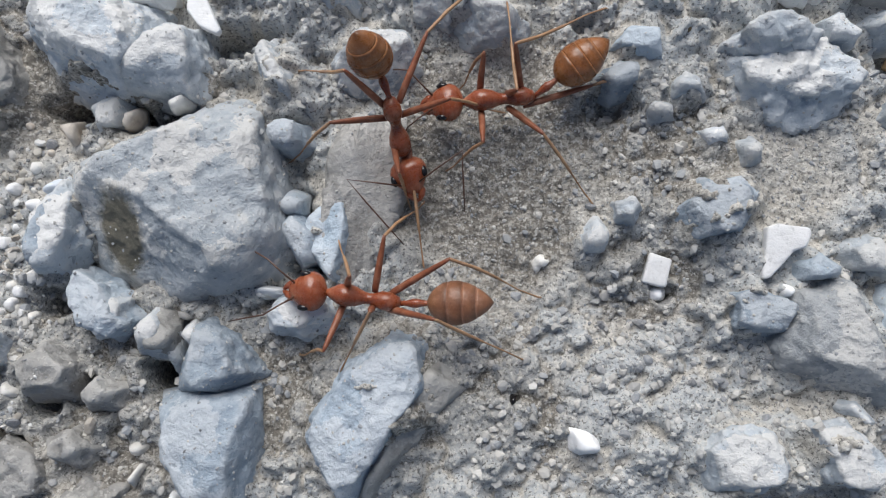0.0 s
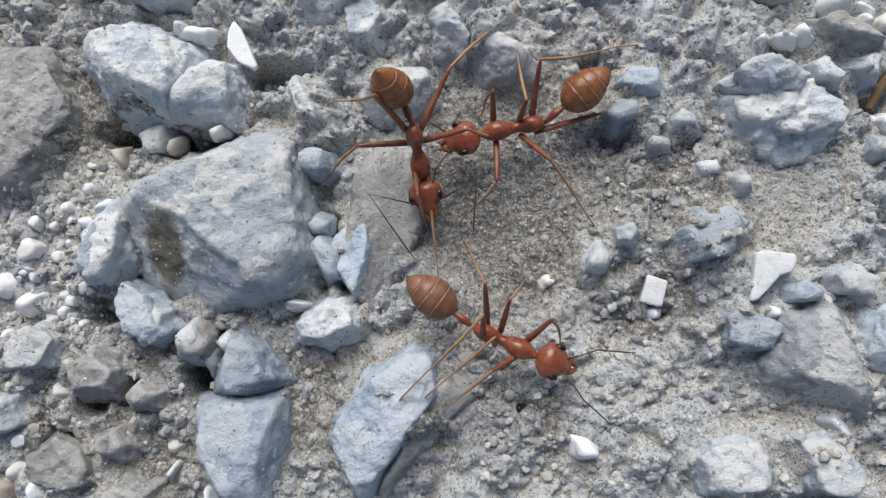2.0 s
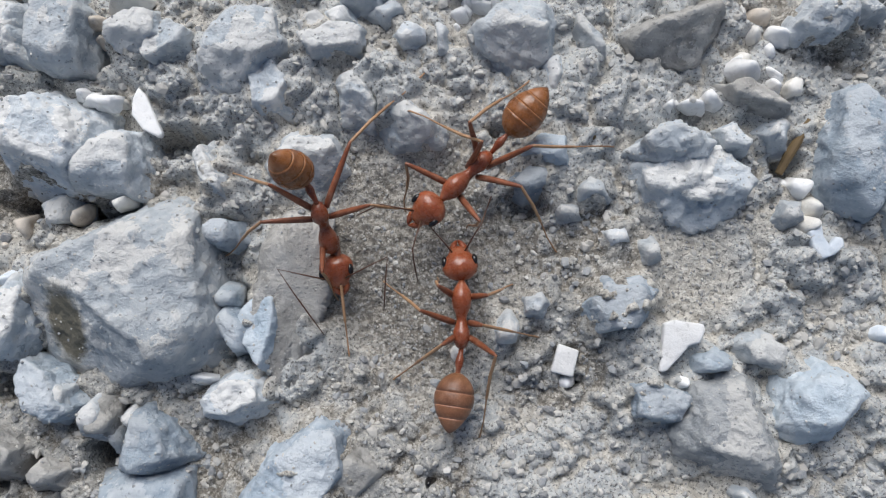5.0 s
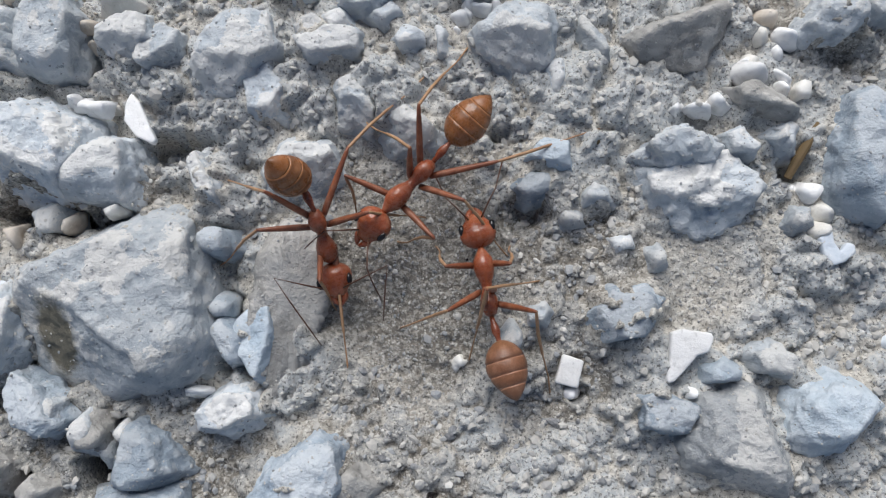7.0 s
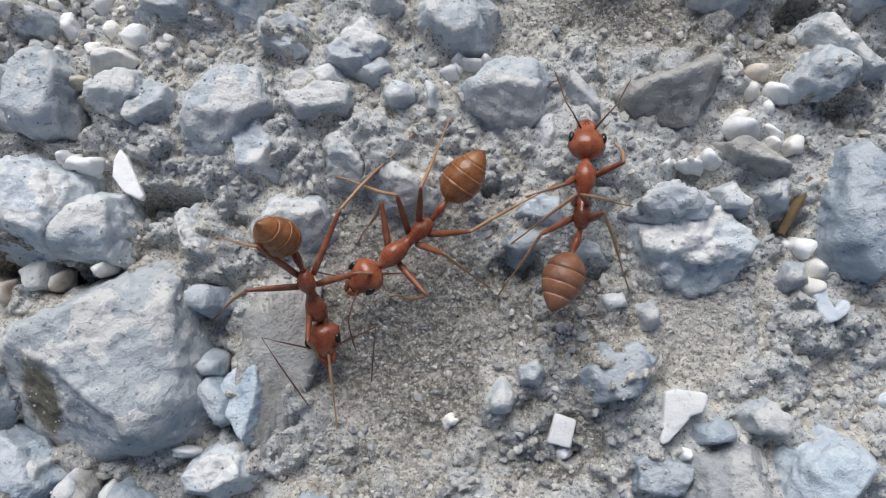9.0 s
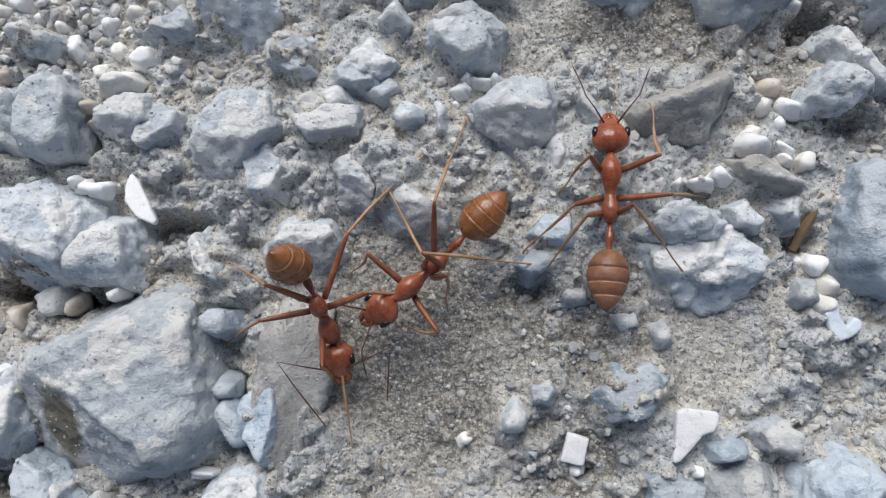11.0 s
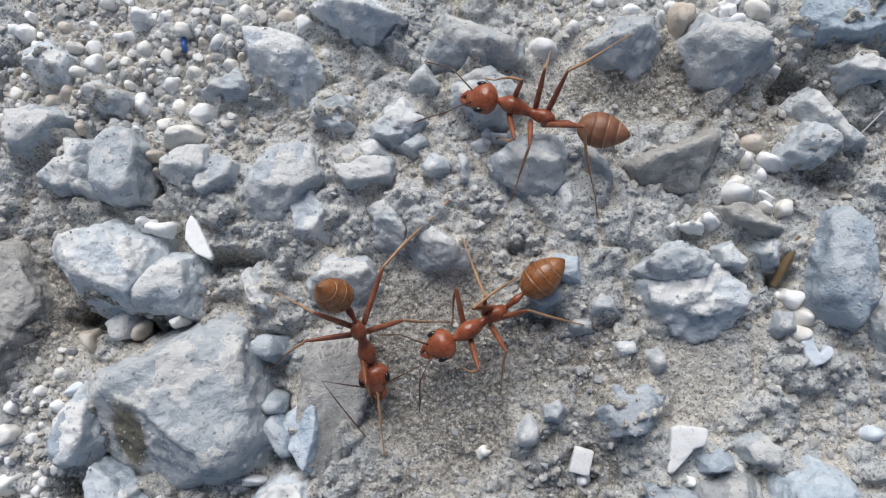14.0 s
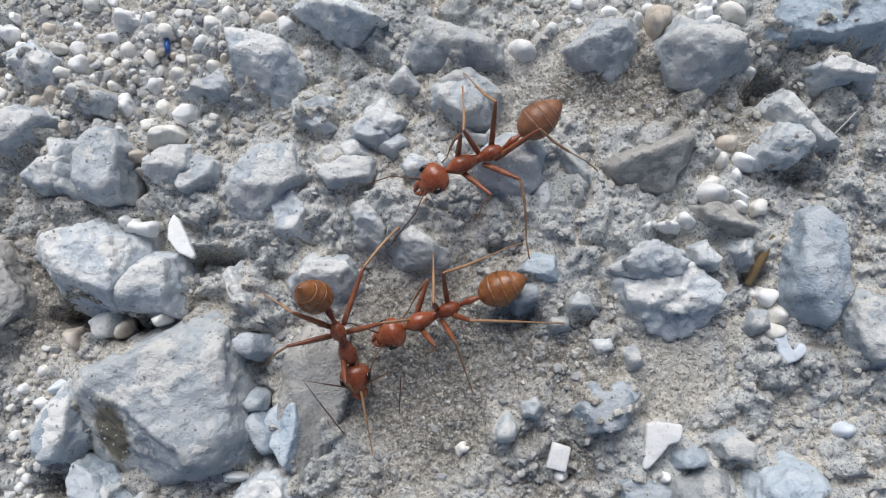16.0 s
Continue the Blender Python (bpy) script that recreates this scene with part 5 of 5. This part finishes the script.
# ---- how the ants move ----
def glide(rows, t):
    """The row's values at t, on a smooth curve through the rows."""
    k = max(i for i in range(len(rows)) if rows[i][0] <= t + 1e-6)
    if k == len(rows) - 1:
        return rows[-1][1:]
    a, b = rows[k], rows[k + 1]
    before, after = rows[max(k - 1, 0)], rows[min(k + 2, len(rows) - 1)]
    d = b[0] - a[0]
    s = (t - a[0]) / d
    out = []
    for p0, p1, p2, p3 in zip(before[1:], a[1:], b[1:], after[1:]):
        m1 = (p2 - p0) / max(b[0] - before[0], 1e-6) * d if b[0] > before[0] else 0
        m2 = (p3 - p1) / max(after[0] - a[0], 1e-6) * d
        lim = 2.0 * abs(p2 - p1)
        m1, m2 = max(-lim, min(lim, m1)), max(-lim, min(lim, m2))
        out.append((2 * s**3 - 3 * s**2 + 1) * p1 + (s**3 - 2 * s**2 + s) * m1 + (-2 * s**3 + 3 * s**2) * p2 + (s**3 - s**2) * m2)
    return out


def frame_along(origin, way, up):
    """A pose at origin with x along way."""
    x = way.normalized()
    y = up.cross(x).normalized()
    z = x.cross(y)
    return Matrix.Translation(origin) @ Matrix((x, y, z)).transposed().to_4x4()


def bend(hip, foot, knee_at, thigh, shin, above, flat):
    """Poses of thigh and shin that reach from hip to foot with the knee over a place, in mm."""
    d = foot - hip
    far = min(max(d.length, abs(shin - thigh) + 0.25), thigh + shin - 0.02)
    way = d.normalized()
    a = (thigh**2 - shin**2 + far**2) / (2 * far)
    reach = math.sqrt(max(thigh**2 - a**2, 0))
    lift = (above - way * above.dot(way)).normalized()
    beside = way.cross(lift)
    best = None
    for k in range(-15, 16):
        turn = radians(7 * k)
        side = lift * math.cos(turn) + beside * math.sin(turn)
        knee = hip + way * a + side * reach
        miss = (flat @ knee - knee_at).to_2d().length + 0.25 * (1 - math.cos(turn))
        if best is None or miss < best[0]:
            best = miss, knee, side
    knee, side = best[1:]
    up = way.cross(side).cross(knee - hip)
    up = up if up.dot(side) > 0 else -up
    upper = frame_along(hip, knee - hip, up)
    lower = frame_along(knee, hip + way * far - knee, up)
    return upper, upper.inverted() @ lower


def animate(creature, rows, ride, pitch, head_dip, tail_lift, steps, step):
    """Key an ant: body along the rows, head and abdomen turning, feet planted until they must step."""
    ant, head, waist, limbs = creature
    times = sorted({round(k * 0.25, 2) for k in range(65)} | {r[0] for r in rows})
    poses, flat = {}, {}
    level = None
    for t in times:
        x, y, heading, nod, swing = glide(rows, t)
        c, s = math.cos(radians(heading)), math.sin(radians(heading))
        under = [top_at(x + f * c - o * s, y + f * s + o * c) for f in (-2.5, 0, 2.5) for o in (-1.5, 0, 1.5)]
        want = sum(under) / 9 * 0.6 + max(under) * 0.4 + ride
        level = want if level is None else 0.6 * level + 0.4 * want
        flat[t] = pose(x, y, level, 0, 0, heading)
        poses[t] = pose(x, y, level, 0, 0, heading) @ pose(0, 0, 0, 0, pitch, 0), nod, swing
    walk(ant, [(t, to_metres(poses[t][0])) for t in times])
    walk(head, [(t, to_metres(Matrix.Translation(NECK) @ pose(0, 0, 0, 0, head_dip, poses[t][1]))) for t in times])
    walk(waist, [(t, to_metres(Matrix.Translation(WAIST) @ pose(0, 0, 0, 0, tail_lift, poses[t][2]))) for t in times])
    for n, ((which, s), (leg, low)) in enumerate(limbs.items()):
        hip, thigh, shin = LEGS[which]
        hip = Vector((hip[0], hip[1] * s, hip[2]))
        places = steps[which, s]
        set_down = {row[0] for row in places}
        planted, upper_rows, lower_rows = None, [], []
        for t in times:
            m = poses[t][0]
            kx, ky, fx, fy = glide(places, t)
            want = flat[t] @ Vector((fx, fy, 0))
            if planted is None or t in set_down or (planted - want).to_2d().length > step:
                planted = want
                planted.z = top_at(planted.x, planted.y) + 0.03
            upper, lower = bend(hip, m.inverted() @ planted, flat[t] @ Vector((kx, ky, 0)), thigh, shin, m.inverted().to_3x3() @ Vector((0, 0, 1)), m)
            upper_rows.append((t, to_metres(upper)))
            lower_rows.append((t, to_metres(lower)))
        walk(leg, upper_rows)
        walk(low, lower_rows)


# Seconds, place of the middle body (mm), heading, turn of the head and of the abdomen (degrees).
HELD = [
    (0, -1.65, 6.94, -80, 10, 11),
    (1, -1.63, 6.90, -80, 1, 14),
    (2, -1.59, 7.16, -83, 7, 18),
    (3.5, -1.47, 6.99, -81, 3, 18),
    (7, -1.45, 6.99, -81, 2, 17),
    (8.5, -1.42, 6.96, -83, 3, 18),
    (11, -1.47, 7.02, -80, 1, 14),
    (12, -1.41, 7.09, -82, 0, 18),
    (13.5, -1.47, 7.05, -80, 3, 15),
    (14.5, -1.32, 7.22, -79, 3, 17),
    (16, -1.38, 7.01, -78, -0, 14),
]
BITING = [
    (0, 2.42, 8.16, -177, -5, 30),
    (0.5, 3.07, 8.04, -167, 8, 27),
    (1, 2.63, 7.88, -167, 16, 22),
    (1.5, 2.59, 8.33, -169, 12, 21),
    (2, 2.49, 8.30, -171, 4, 27),
    (2.5, 3.57, 9.01, -160, 20, 27),
    (3, 4.73, 8.89, -137, 12, 4),
    (3.5, 5.40, 8.66, -125, 16, -9),
    (4, 5.88, 9.12, -138, -9, 4),
    (6.5, 2.39, 8.88, -136, 0, 0),
    (7, 2.17, 8.95, -136, 3, 1),
    (7.5, 2.28, 8.92, -132, 9, 1),
    (8, 2.71, 9.02, -134, -3, 4),
    (8.5, 2.48, 9.15, -140, -6, 11),
    (11, 2.58, 8.64, -141, -10, 3),
    (11.5, 3.75, 9.87, -146, -11, 6),
    (12, 4.80, 9.45, -131, -7, 6),
    (12.5, 4.26, 9.01, -142, -7, 11),
    (13, 3.71, 9.20, -150, -9, 15),
    (13.5, 3.79, 9.13, -147, 0, 11),
    (14, 4.14, 7.87, -151, -7, 8),
    (14.5, 3.42, 7.95, -160, 5, 8),
    (15, 3.25, 8.35, -159, -3, 3),
    (15.5, 3.21, 8.56, -162, 11, 5),
    (16, 2.84, 8.17, -160, 2, -1),
]
WALKING = [
    (0, -3.02, 0.31, 170, 5, 9),
    (0.5, -3.36, -0.46, 193, 38, 12),
    (1, -2.67, -1.07, 240, 37, 15),
    (1.5, 0.02, -0.39, 299, 13, -21),
    (2, 2.06, -0.96, 335, 7, -12),
    (2.5, 3.37, 0.10, 378, 12, -14),
    (3, 4.06, 2.09, 423, 15, -29),
    (3.5, 4.26, 2.22, 435, 10, -26),
    (4, 4.18, 2.52, 435, 11, -20),
    (6.5, 4.43, 4.45, 467, 0, 9),
    (7, 5.25, 4.98, 457, 3, 8),
    (7.5, 6.52, 5.46, 437, -12, -1),
    (8, 8.36, 6.87, 429, -3, -7),
    (8.5, 9.46, 10.19, 441, 1, -17),
    (11, 10.44, 11.82, 446, 1, -3),
    (11.5, 11.11, 12.51, 439, -18, -7),
    (12, 11.20, 13.07, 444, -12, -12),
    (12.5, 12.29, 15.30, 460, 15, 12),
    (13, 9.41, 17.01, 496, 15, 1),
    (13.5, 8.25, 17.62, 504, 7, 2),
    (14, 6.73, 17.74, 516, 13, 8),
    (14.5, 6.36, 17.22, 532, 9, 6),
    (15, 6.08, 16.61, 548, 36, 11),
    (15.5, 5.10, 15.41, 560, 15, 13),
    (16, 5.22, 15.40, 559, 11, 17),
]

# Where each knee and each foot is, beside and ahead of the middle body: seconds, knee forward and leftward, foot forward and leftward (mm).
HELD_LEGS = {}
HELD_LEGS["front", -1] = [(0, 2.4, -0.3, 2.9, -0.2), (16, 2.4, -0.3, 2.9, -0.2)]
HELD_LEGS["middle", -1] = [(0, -0.6, -2.9, -0.1, -4.9), (16, -0.6, -2.9, -0.1, -4.9)]
HELD_LEGS["hind", -1] = [(0, -2.2, -1.9, -3.5, -3.6), (16, -2.2, -1.9, -3.5, -3.6)]
HELD_LEGS["front", 1] = [(0, 4.4, 0.2, 6.4, -0.2), (16, 4.4, 0.2, 6.4, -0.2)]
HELD_LEGS["middle", 1] = [(0, -0.5, 2.4, -0.3, 4.5), (16, -0.5, 2.4, -0.3, 4.5)]
HELD_LEGS["hind", 1] = [(0, -3.6, 2.2, -6.2, 5.7), (16, -3.6, 2.2, -6.2, 5.7)]
BITING_LEGS = {}
BITING_LEGS["front", -1] = [(0, 0.6, -1.6, 1.6, -1), (0.5, 1, -1.7, 2.3, -0.9), (1, 0.6, -1.6, 1.1, -1.7), (1.5, 0.6, -1.6, 1.5, -1), (2, 0.7, -1.7, 1.3, -1.2), (2.5, 1.4, -1.6, 2.5, -1), (3, 1.2, -1.7, 3.2, -2.9), (4, 1.1, -1.6, 2.9, -1.5), (6.5, 0.9, -1.6, 2.7, -0.8), (7.5, 1.1, -1.6, 2, -1.3), (8.5, -0.2, -1.1, 1.6, -1.7), (11, 0.5, -1.2, 2.4, -2.3), (11.5, 0.4, -1.3, 2.8, -0.6), (12, 0.2, -1.6, 1.1, -1.8), (12.5, 0.1, -0.9, 1.1, -1.2), (13, 0.9, -1.9, 1.6, -1.7), (13.5, 1.2, -1.7, 1.9, -0.6), (14, 0.1, -1.3, 1.3, -0.7), (15, -0.1, -1.7, 1.7, -0.7), (16, -0.4, -1.2, 1.5, -0.6)]
BITING_LEGS["middle", -1] = [(0, -0.6, -0.6, -0.6, -3.7), (0.5, -0.8, -1.6, -0.7, -3.3), (1, -0.7, -1.5, -0.9, -4.5), (1.5, -0.6, -1.4, -0.9, -3.4), (2, -0.8, -1.5, -0.8, -4.1), (2.5, -0.7, -1.2, -0.9, -3), (3, -1.1, -1.6, -0.6, -3.6), (4, -1.2, -2.2, 0.1, -3.9), (6.5, -1.2, -2.3, -0.7, -3.7), (7.5, -1.2, -2.4, -0.5, -4.4), (8.5, -0.9, -2, 0.4, -4.3), (11, -1, -1.8, -1.4, -3.7), (11.5, -1.3, -1.2, -1.4, -2.3), (12, -1.5, -1.8, -2.3, -2.8), (12.5, -1.2, -1.5, -1.4, -2.4), (13, -1, -1.8, -1.4, -2.9), (13.5, -1.1, -1.7, -1.2, -2.5), (14, -1.2, -2.6, -1.4, -4), (15, -1, -2.3, -1.6, -4), (16, -1.1, -2.1, -1.5, -3.6)]
BITING_LEGS["hind", -1] = [(0, -2.3, -3, -4.7, -3.4), (0.5, -2.3, -2.3, -4.4, -2.9), (1, -2.8, -2.8, -6, -2.7), (1.5, -2.6, -2.9, -5.3, -2.9), (2, -2.8, -3, -6.2, -2.8), (2.5, -2.5, -2.6, -4.4, -3), (3, -3.8, -2.2, -6.4, -1), (4, -3.5, -1.8, -4.5, -1), (6.5, -3.3, -2.2, -6.2, -3), (7.5, -3.6, -2, -6.3, -2.4), (8.5, -3.2, -1.9, -5, -2.9), (11, -3.4, -2.3, -6, -4), (11.5, -3.1, -1.9, -4.5, -2.9), (12, -3.6, -1.8, -5.3, -2.9), (12.5, -3.2, -2.2, -4.5, -3.1), (13, -2.9, -2.6, -5.5, -2.9), (13.5, -3, -2.5, -4.2, -2.5), (14, -2.3, -1.4, -3.9, -1.1), (15, -3.1, -2.3, -4.5, -2.6), (16, -3.3, -2.2, -5.5, -1.7)]
BITING_LEGS["front", 1] = [(0, 0.6, 1.3, 2.4, 2.4), (0.5, 0.5, 1.4, 1.9, 1.3), (1, 0.2, 1.4, 1.6, 0.9), (1.5, 0.5, 1.3, 2.7, 3.4), (2, 0.5, 1.1, 3, 3.5), (2.5, 1.2, 1.1, 3.1, 2), (3, 0.3, 1.3, 0.3, 1.6), (4, 0.8, 1.5, 0.8, 1.8), (6.5, 0.7, 1.4, 2, 0.7), (7.5, 0.6, 1.8, 1.9, 0.8), (8.5, 0.5, 1.4, 2.1, 1), (11, 0.6, 1.6, 2.2, 0.8), (11.5, 1.1, 1.6, 4.3, 1.3), (12, 1.2, 1.7, 3.1, 1.3), (12.5, 0.9, 1.5, 3.3, 2.2), (13, 1.4, 0.6, 2.8, 0.5), (13.5, 1.1, 1.7, 3.1, 3.2), (14, 0.9, 1.5, 2.1, 1.3), (15, 0.7, 1.2, 2, 1), (16, 0.2, 1.1, 1.1, 1.6)]
BITING_LEGS["middle", 1] = [(0, -1.6, 2, -3.6, 4.4), (0.5, -1.1, 2.3, -2.2, 4.8), (1, -1.2, 2, -2.7, 4.6), (1.5, -1.5, 2.1, -2.9, 4.7), (2, -1.5, 2.1, -3, 4.7), (2.5, -0.8, 2.5, -0.8, 4.4), (3, -0.7, 1.5, -0.4, 3), (4, -1.1, 1.9, -0.7, 4.9), (6.5, -1.4, 2.7, -0.9, 4.6), (7.5, -1, 1.9, -1.5, 3.3), (8.5, -1, 2.2, -1.4, 3.6), (11, -1, 1.9, -0, 1.5), (11.5, -0.9, 2.4, -0.9, 2.7), (12, -0.2, 2.5, 0.2, 3.1), (12.5, -0.6, 2.4, -1.2, 3.2), (13, 0.7, 1.4, 2.5, 2.7), (13.5, -0.4, 1.8, -0.3, 2.6), (14, -0.1, 2.1, 1, 3.4), (15, -0.4, 2.5, 0.5, 5), (16, -0.8, 2.1, -0.4, 4.2)]
BITING_LEGS["hind", 1] = [(0, -4.3, 0.1, -9, -1.9), (0.5, -4, 0.6, -8.6, -0.6), (1, -4.3, 0.6, -8.5, -0.8), (1.5, -3.8, 0.4, -9.1, -0.9), (2, -4.1, 0.1, -9.1, -0.9), (2.5, -4.2, 0.8, -8, 1.1), (3, -2.5, 1.3, -6, 3.2), (4, -2.9, 1.3, -4.8, 2.5), (6.5, -3.6, 2, -7.6, 3.7), (7.5, -3.4, 2.3, -7.4, 4.1), (8.5, -3.3, 2.2, -6.4, 2.3), (11, -3.3, 1.9, -3.8, 2.6), (11.5, -2.9, 1.3, -4.2, 1.1), (12, -2.7, 1.6, -3.2, 2.2), (12.5, -2, 0.8, -2.9, 2.1), (13, -2.5, 0.8, -3.9, 2.9), (13.5, -2.3, 1, -3.6, 3), (14, -3.4, 1.5, -4.7, 3.1), (15, -2.4, 1.1, -5.9, 3), (16, -2.5, 1.5, -5.8, 2.7)]
WALKING_LEGS = {}
WALKING_LEGS["front", -1] = [(0, 0.7, -1.5, 1.5, -2.1), (0.5, 1.8, -1.3, 4.4, -1.1), (1, 1.4, -1.5, 3.4, -0.9), (1.5, 1.3, -1.6, 2.5, -2.5), (2, -0.2, -1.6, -1.2, -3.8), (2.5, 1, -1.8, 0.1, -4.7), (3, 0.9, -1.6, 1.5, -2.3), (4, 0.9, -1.3, 1.7, -2), (6.5, 0.8, -1.9, 1.7, -2.4), (7, 0.5, -1.3, 1.5, -1.3), (7.5, 0.6, -1.3, 2.6, -2.3), (8, 0.6, -1.2, 1.7, -1.3), (8.5, 1.2, -1.5, 3.4, -1.4), (11, 0.8, -1.5, 3.8, -1.7), (11.5, 0.5, -1.5, 1.4, -2.1), (12, 1.7, -1.2, 3.2, -1), (12.5, 0.8, -1.4, 2, -1.7), (13, 1.4, -1.4, 1.7, -0.3), (13.5, 1.1, -0.9, 2, -1.8), (14, 1.5, -1.2, 2.5, -1.1), (15, 1.5, -1.3, 2.9, -0.5), (16, 0.4, -1.6, 1.4, -0.8)]
WALKING_LEGS["middle", -1] = [(0, -0.4, -1.5, -1.5, -4.4), (0.5, -0.2, -1.6, -0.7, -3.7), (1, -0.6, -2.1, -1.4, -4.2), (1.5, -1.4, -2.1, -1.6, -3), (2, -1.5, -2, -2.1, -3.5), (2.5, -0.9, -0.8, -1.4, -2), (3, -0.5, -1.2, -0.5, -2.6), (4, -0.4, -1.5, -0.5, -3.7), (6.5, -0.4, -0.9, -0.6, -2.3), (7, -0.2, -0.7, -0.2, -2.3), (7.5, -0.7, -1.2, -0.2, -2.5), (8, -0.5, -0.8, -0.2, -2.7), (8.5, -0.3, -0.7, -0.1, -1.8), (11, -0.4, -2, 0.2, -4.5), (11.5, -0.3, -1.7, -0, -3.9), (12, -0.3, -1.9, -0.1, -3.5), (12.5, -0.8, -1.7, -1.8, -3.2), (13, -0.2, -1.8, -1.4, -3.7), (13.5, -0.5, -2.1, -1.2, -3.5), (14, -0.2, -2.3, 0.1, -3.9), (15, -0.6, -1.8, -0.6, -3.1), (16, -0.1, -2.4, -0.9, -3.9)]
WALKING_LEGS["hind", -1] = [(0, -3.5, -2.2, -6.9, -1.1), (0.5, -1.6, -1.6, -2.7, -4.9), (1, -1.1, -1.7, -2.7, -2.3), (1.5, -2.2, -0.3, -4.6, -0.7), (2, -2.4, -1.5, -3, -4), (2.5, -4.1, -0.7, -6.7, -1.5), (3, -2.9, -1, -6, -2.6), (4, -1.6, -1, -5, -0.9), (6.5, -0.8, -2.1, -5.6, -2.3), (7, -1, -1.4, -5, -2), (7.5, -1.1, -1.2, -4, -2.2), (8, -2.2, -0.7, -6, -2.2), (8.5, -2.2, -1.1, -2.9, -2.7), (11, -1.8, -1.5, -3.4, -3.3), (11.5, -1.6, -1.2, -3.5, -3.3), (12, -1.9, -1.5, -5.4, -3.7), (12.5, -1.1, -1.9, -3.4, -3.2), (13, -1.1, -1.9, -4.4, -3.9), (13.5, -1.6, -2, -3.5, -3.4), (14, -1.5, -2.3, -3.3, -5.5), (15, -2.6, -2.8, -4.8, -3.5), (16, -1.9, -2.9, -1.1, -5)]
WALKING_LEGS["front", 1] = [(0, 0.7, 1.2, 2.6, 2.7), (0.5, 0.5, 1.4, 2.2, 1.5), (1, -0, 1.2, 2, 2.8), (1.5, 0.7, 1.3, 0.8, 1.7), (2, 1.1, 1.4, 2.6, 0.7), (2.5, 0.9, 1.5, 2.4, 1.2), (3, 0.9, 1.6, 1.4, 2.1), (4, 1.1, 1.4, 2.1, 1.6), (6.5, 1.1, 0.3, 1.9, 0.6), (7, 0.6, 1.1, 2, 1.9), (7.5, 0.6, 1.6, 1.1, 2.5), (8, 1.1, 1.5, 2.5, 1.2), (8.5, -0.4, 1.5, 0.5, 2), (11, 0.8, 1.8, -0, 2), (11.5, 0.6, 1.7, 1.1, 1.9), (12, 0.9, 1.7, 1.7, 1.8), (12.5, 0.7, 1.7, 0.5, 1.9), (13, 0.8, 1, 1.6, 1.3), (13.5, 1, 1.7, 1.5, 2.5), (14, 0.1, 1.1, 1, 1.2), (15, 0.2, 0.6, 1.1, 0.5), (16, -0, 1.4, 0.9, 2.2)]
WALKING_LEGS["middle", 1] = [(0, -0.3, 1.7, 0.6, 3), (0.5, -0.9, 2.4, -0.2, 5.5), (1, -1.5, 1.1, -2.1, 2.5), (1.5, -0.4, 1.9, 1.2, 4.1), (2, -0.5, 2.4, -0.2, 3.1), (2.5, -0.1, 2.3, 1.1, 2.3), (3, -0.2, 2.3, 0.3, 3.4), (4, -0.1, 1.8, 1.4, 4), (6.5, 0.2, 1, -0.2, 3.5), (7, -0.6, 0.7, -1.3, 4), (7.5, -0.7, 1.7, -0.6, 3.5), (8, -0.4, 1, -0.7, 2.2), (8.5, -1.3, 1.5, -1.6, 2.4), (11, -0.6, 1.1, -2.5, 3.4), (11.5, -0.3, 2.1, -1.7, 2.7), (12, -0.4, 2.3, -1.5, 2.8), (12.5, -0.6, 1.6, -1.5, 3.5), (13, -1, 1.4, -2.2, 2.9), (13.5, -1.6, 2.3, -1.9, 2.6), (14, -0.9, 2, -0.8, 3.8), (15, -1.5, 1.5, -1.1, 4), (16, -1.7, 2.2, -0.8, 5.2)]
WALKING_LEGS["hind", 1] = [(0, -3.3, 0.5, -6.5, 1.5), (0.5, -3.2, 0.1, -6, 3.1), (1, -2.9, 0.7, -2, 4.7), (1.5, -2.3, 1.5, -4.2, 3), (2, -2.1, 2, -3.5, 3.4), (2.5, -1.1, 2.1, -1.3, 3.1), (3, -0.5, 1.4, -2.6, 2.8), (4, -1.2, 1, -2.9, 3.4), (6.5, -0.5, -0.6, -2.8, 1.2), (7, -1.6, 0.5, -3.1, 1.2), (7.5, -1.5, 0.8, -4.8, 1.1), (8, -1.7, 1.3, -2.5, 1.8), (8.5, -2.9, 2.6, -3.8, 2.7), (11, -2.5, 2.4, -3.6, 2.7), (11.5, -2.3, 2.6, -4.6, 2.6), (12, -2.6, 2.7, -3.9, 2.9), (12.5, -2.6, 1.2, -4.5, 2.5), (13, -3, 1.7, -3.8, 3.1), (13.5, -2.9, 1.1, -4.7, 3.3), (14, -3, 0.4, -5, 3.2), (15, -2.7, -0.4, -3.6, 2.8), (16, -3.5, 0.4, -5.7, 2.3)]


def motions():
    animate(CREATURE_HELD, HELD, 1.65, 50, -46, -38, HELD_LEGS, 3.0)
    animate(CREATURE_BITING, BITING, 1.5, 2, 12, 12, BITING_LEGS, 0.9)
    animate(CREATURE_WALKING, WALKING, 1.4, 0, 10, 6, WALKING_LEGS, 0.9)


motions()
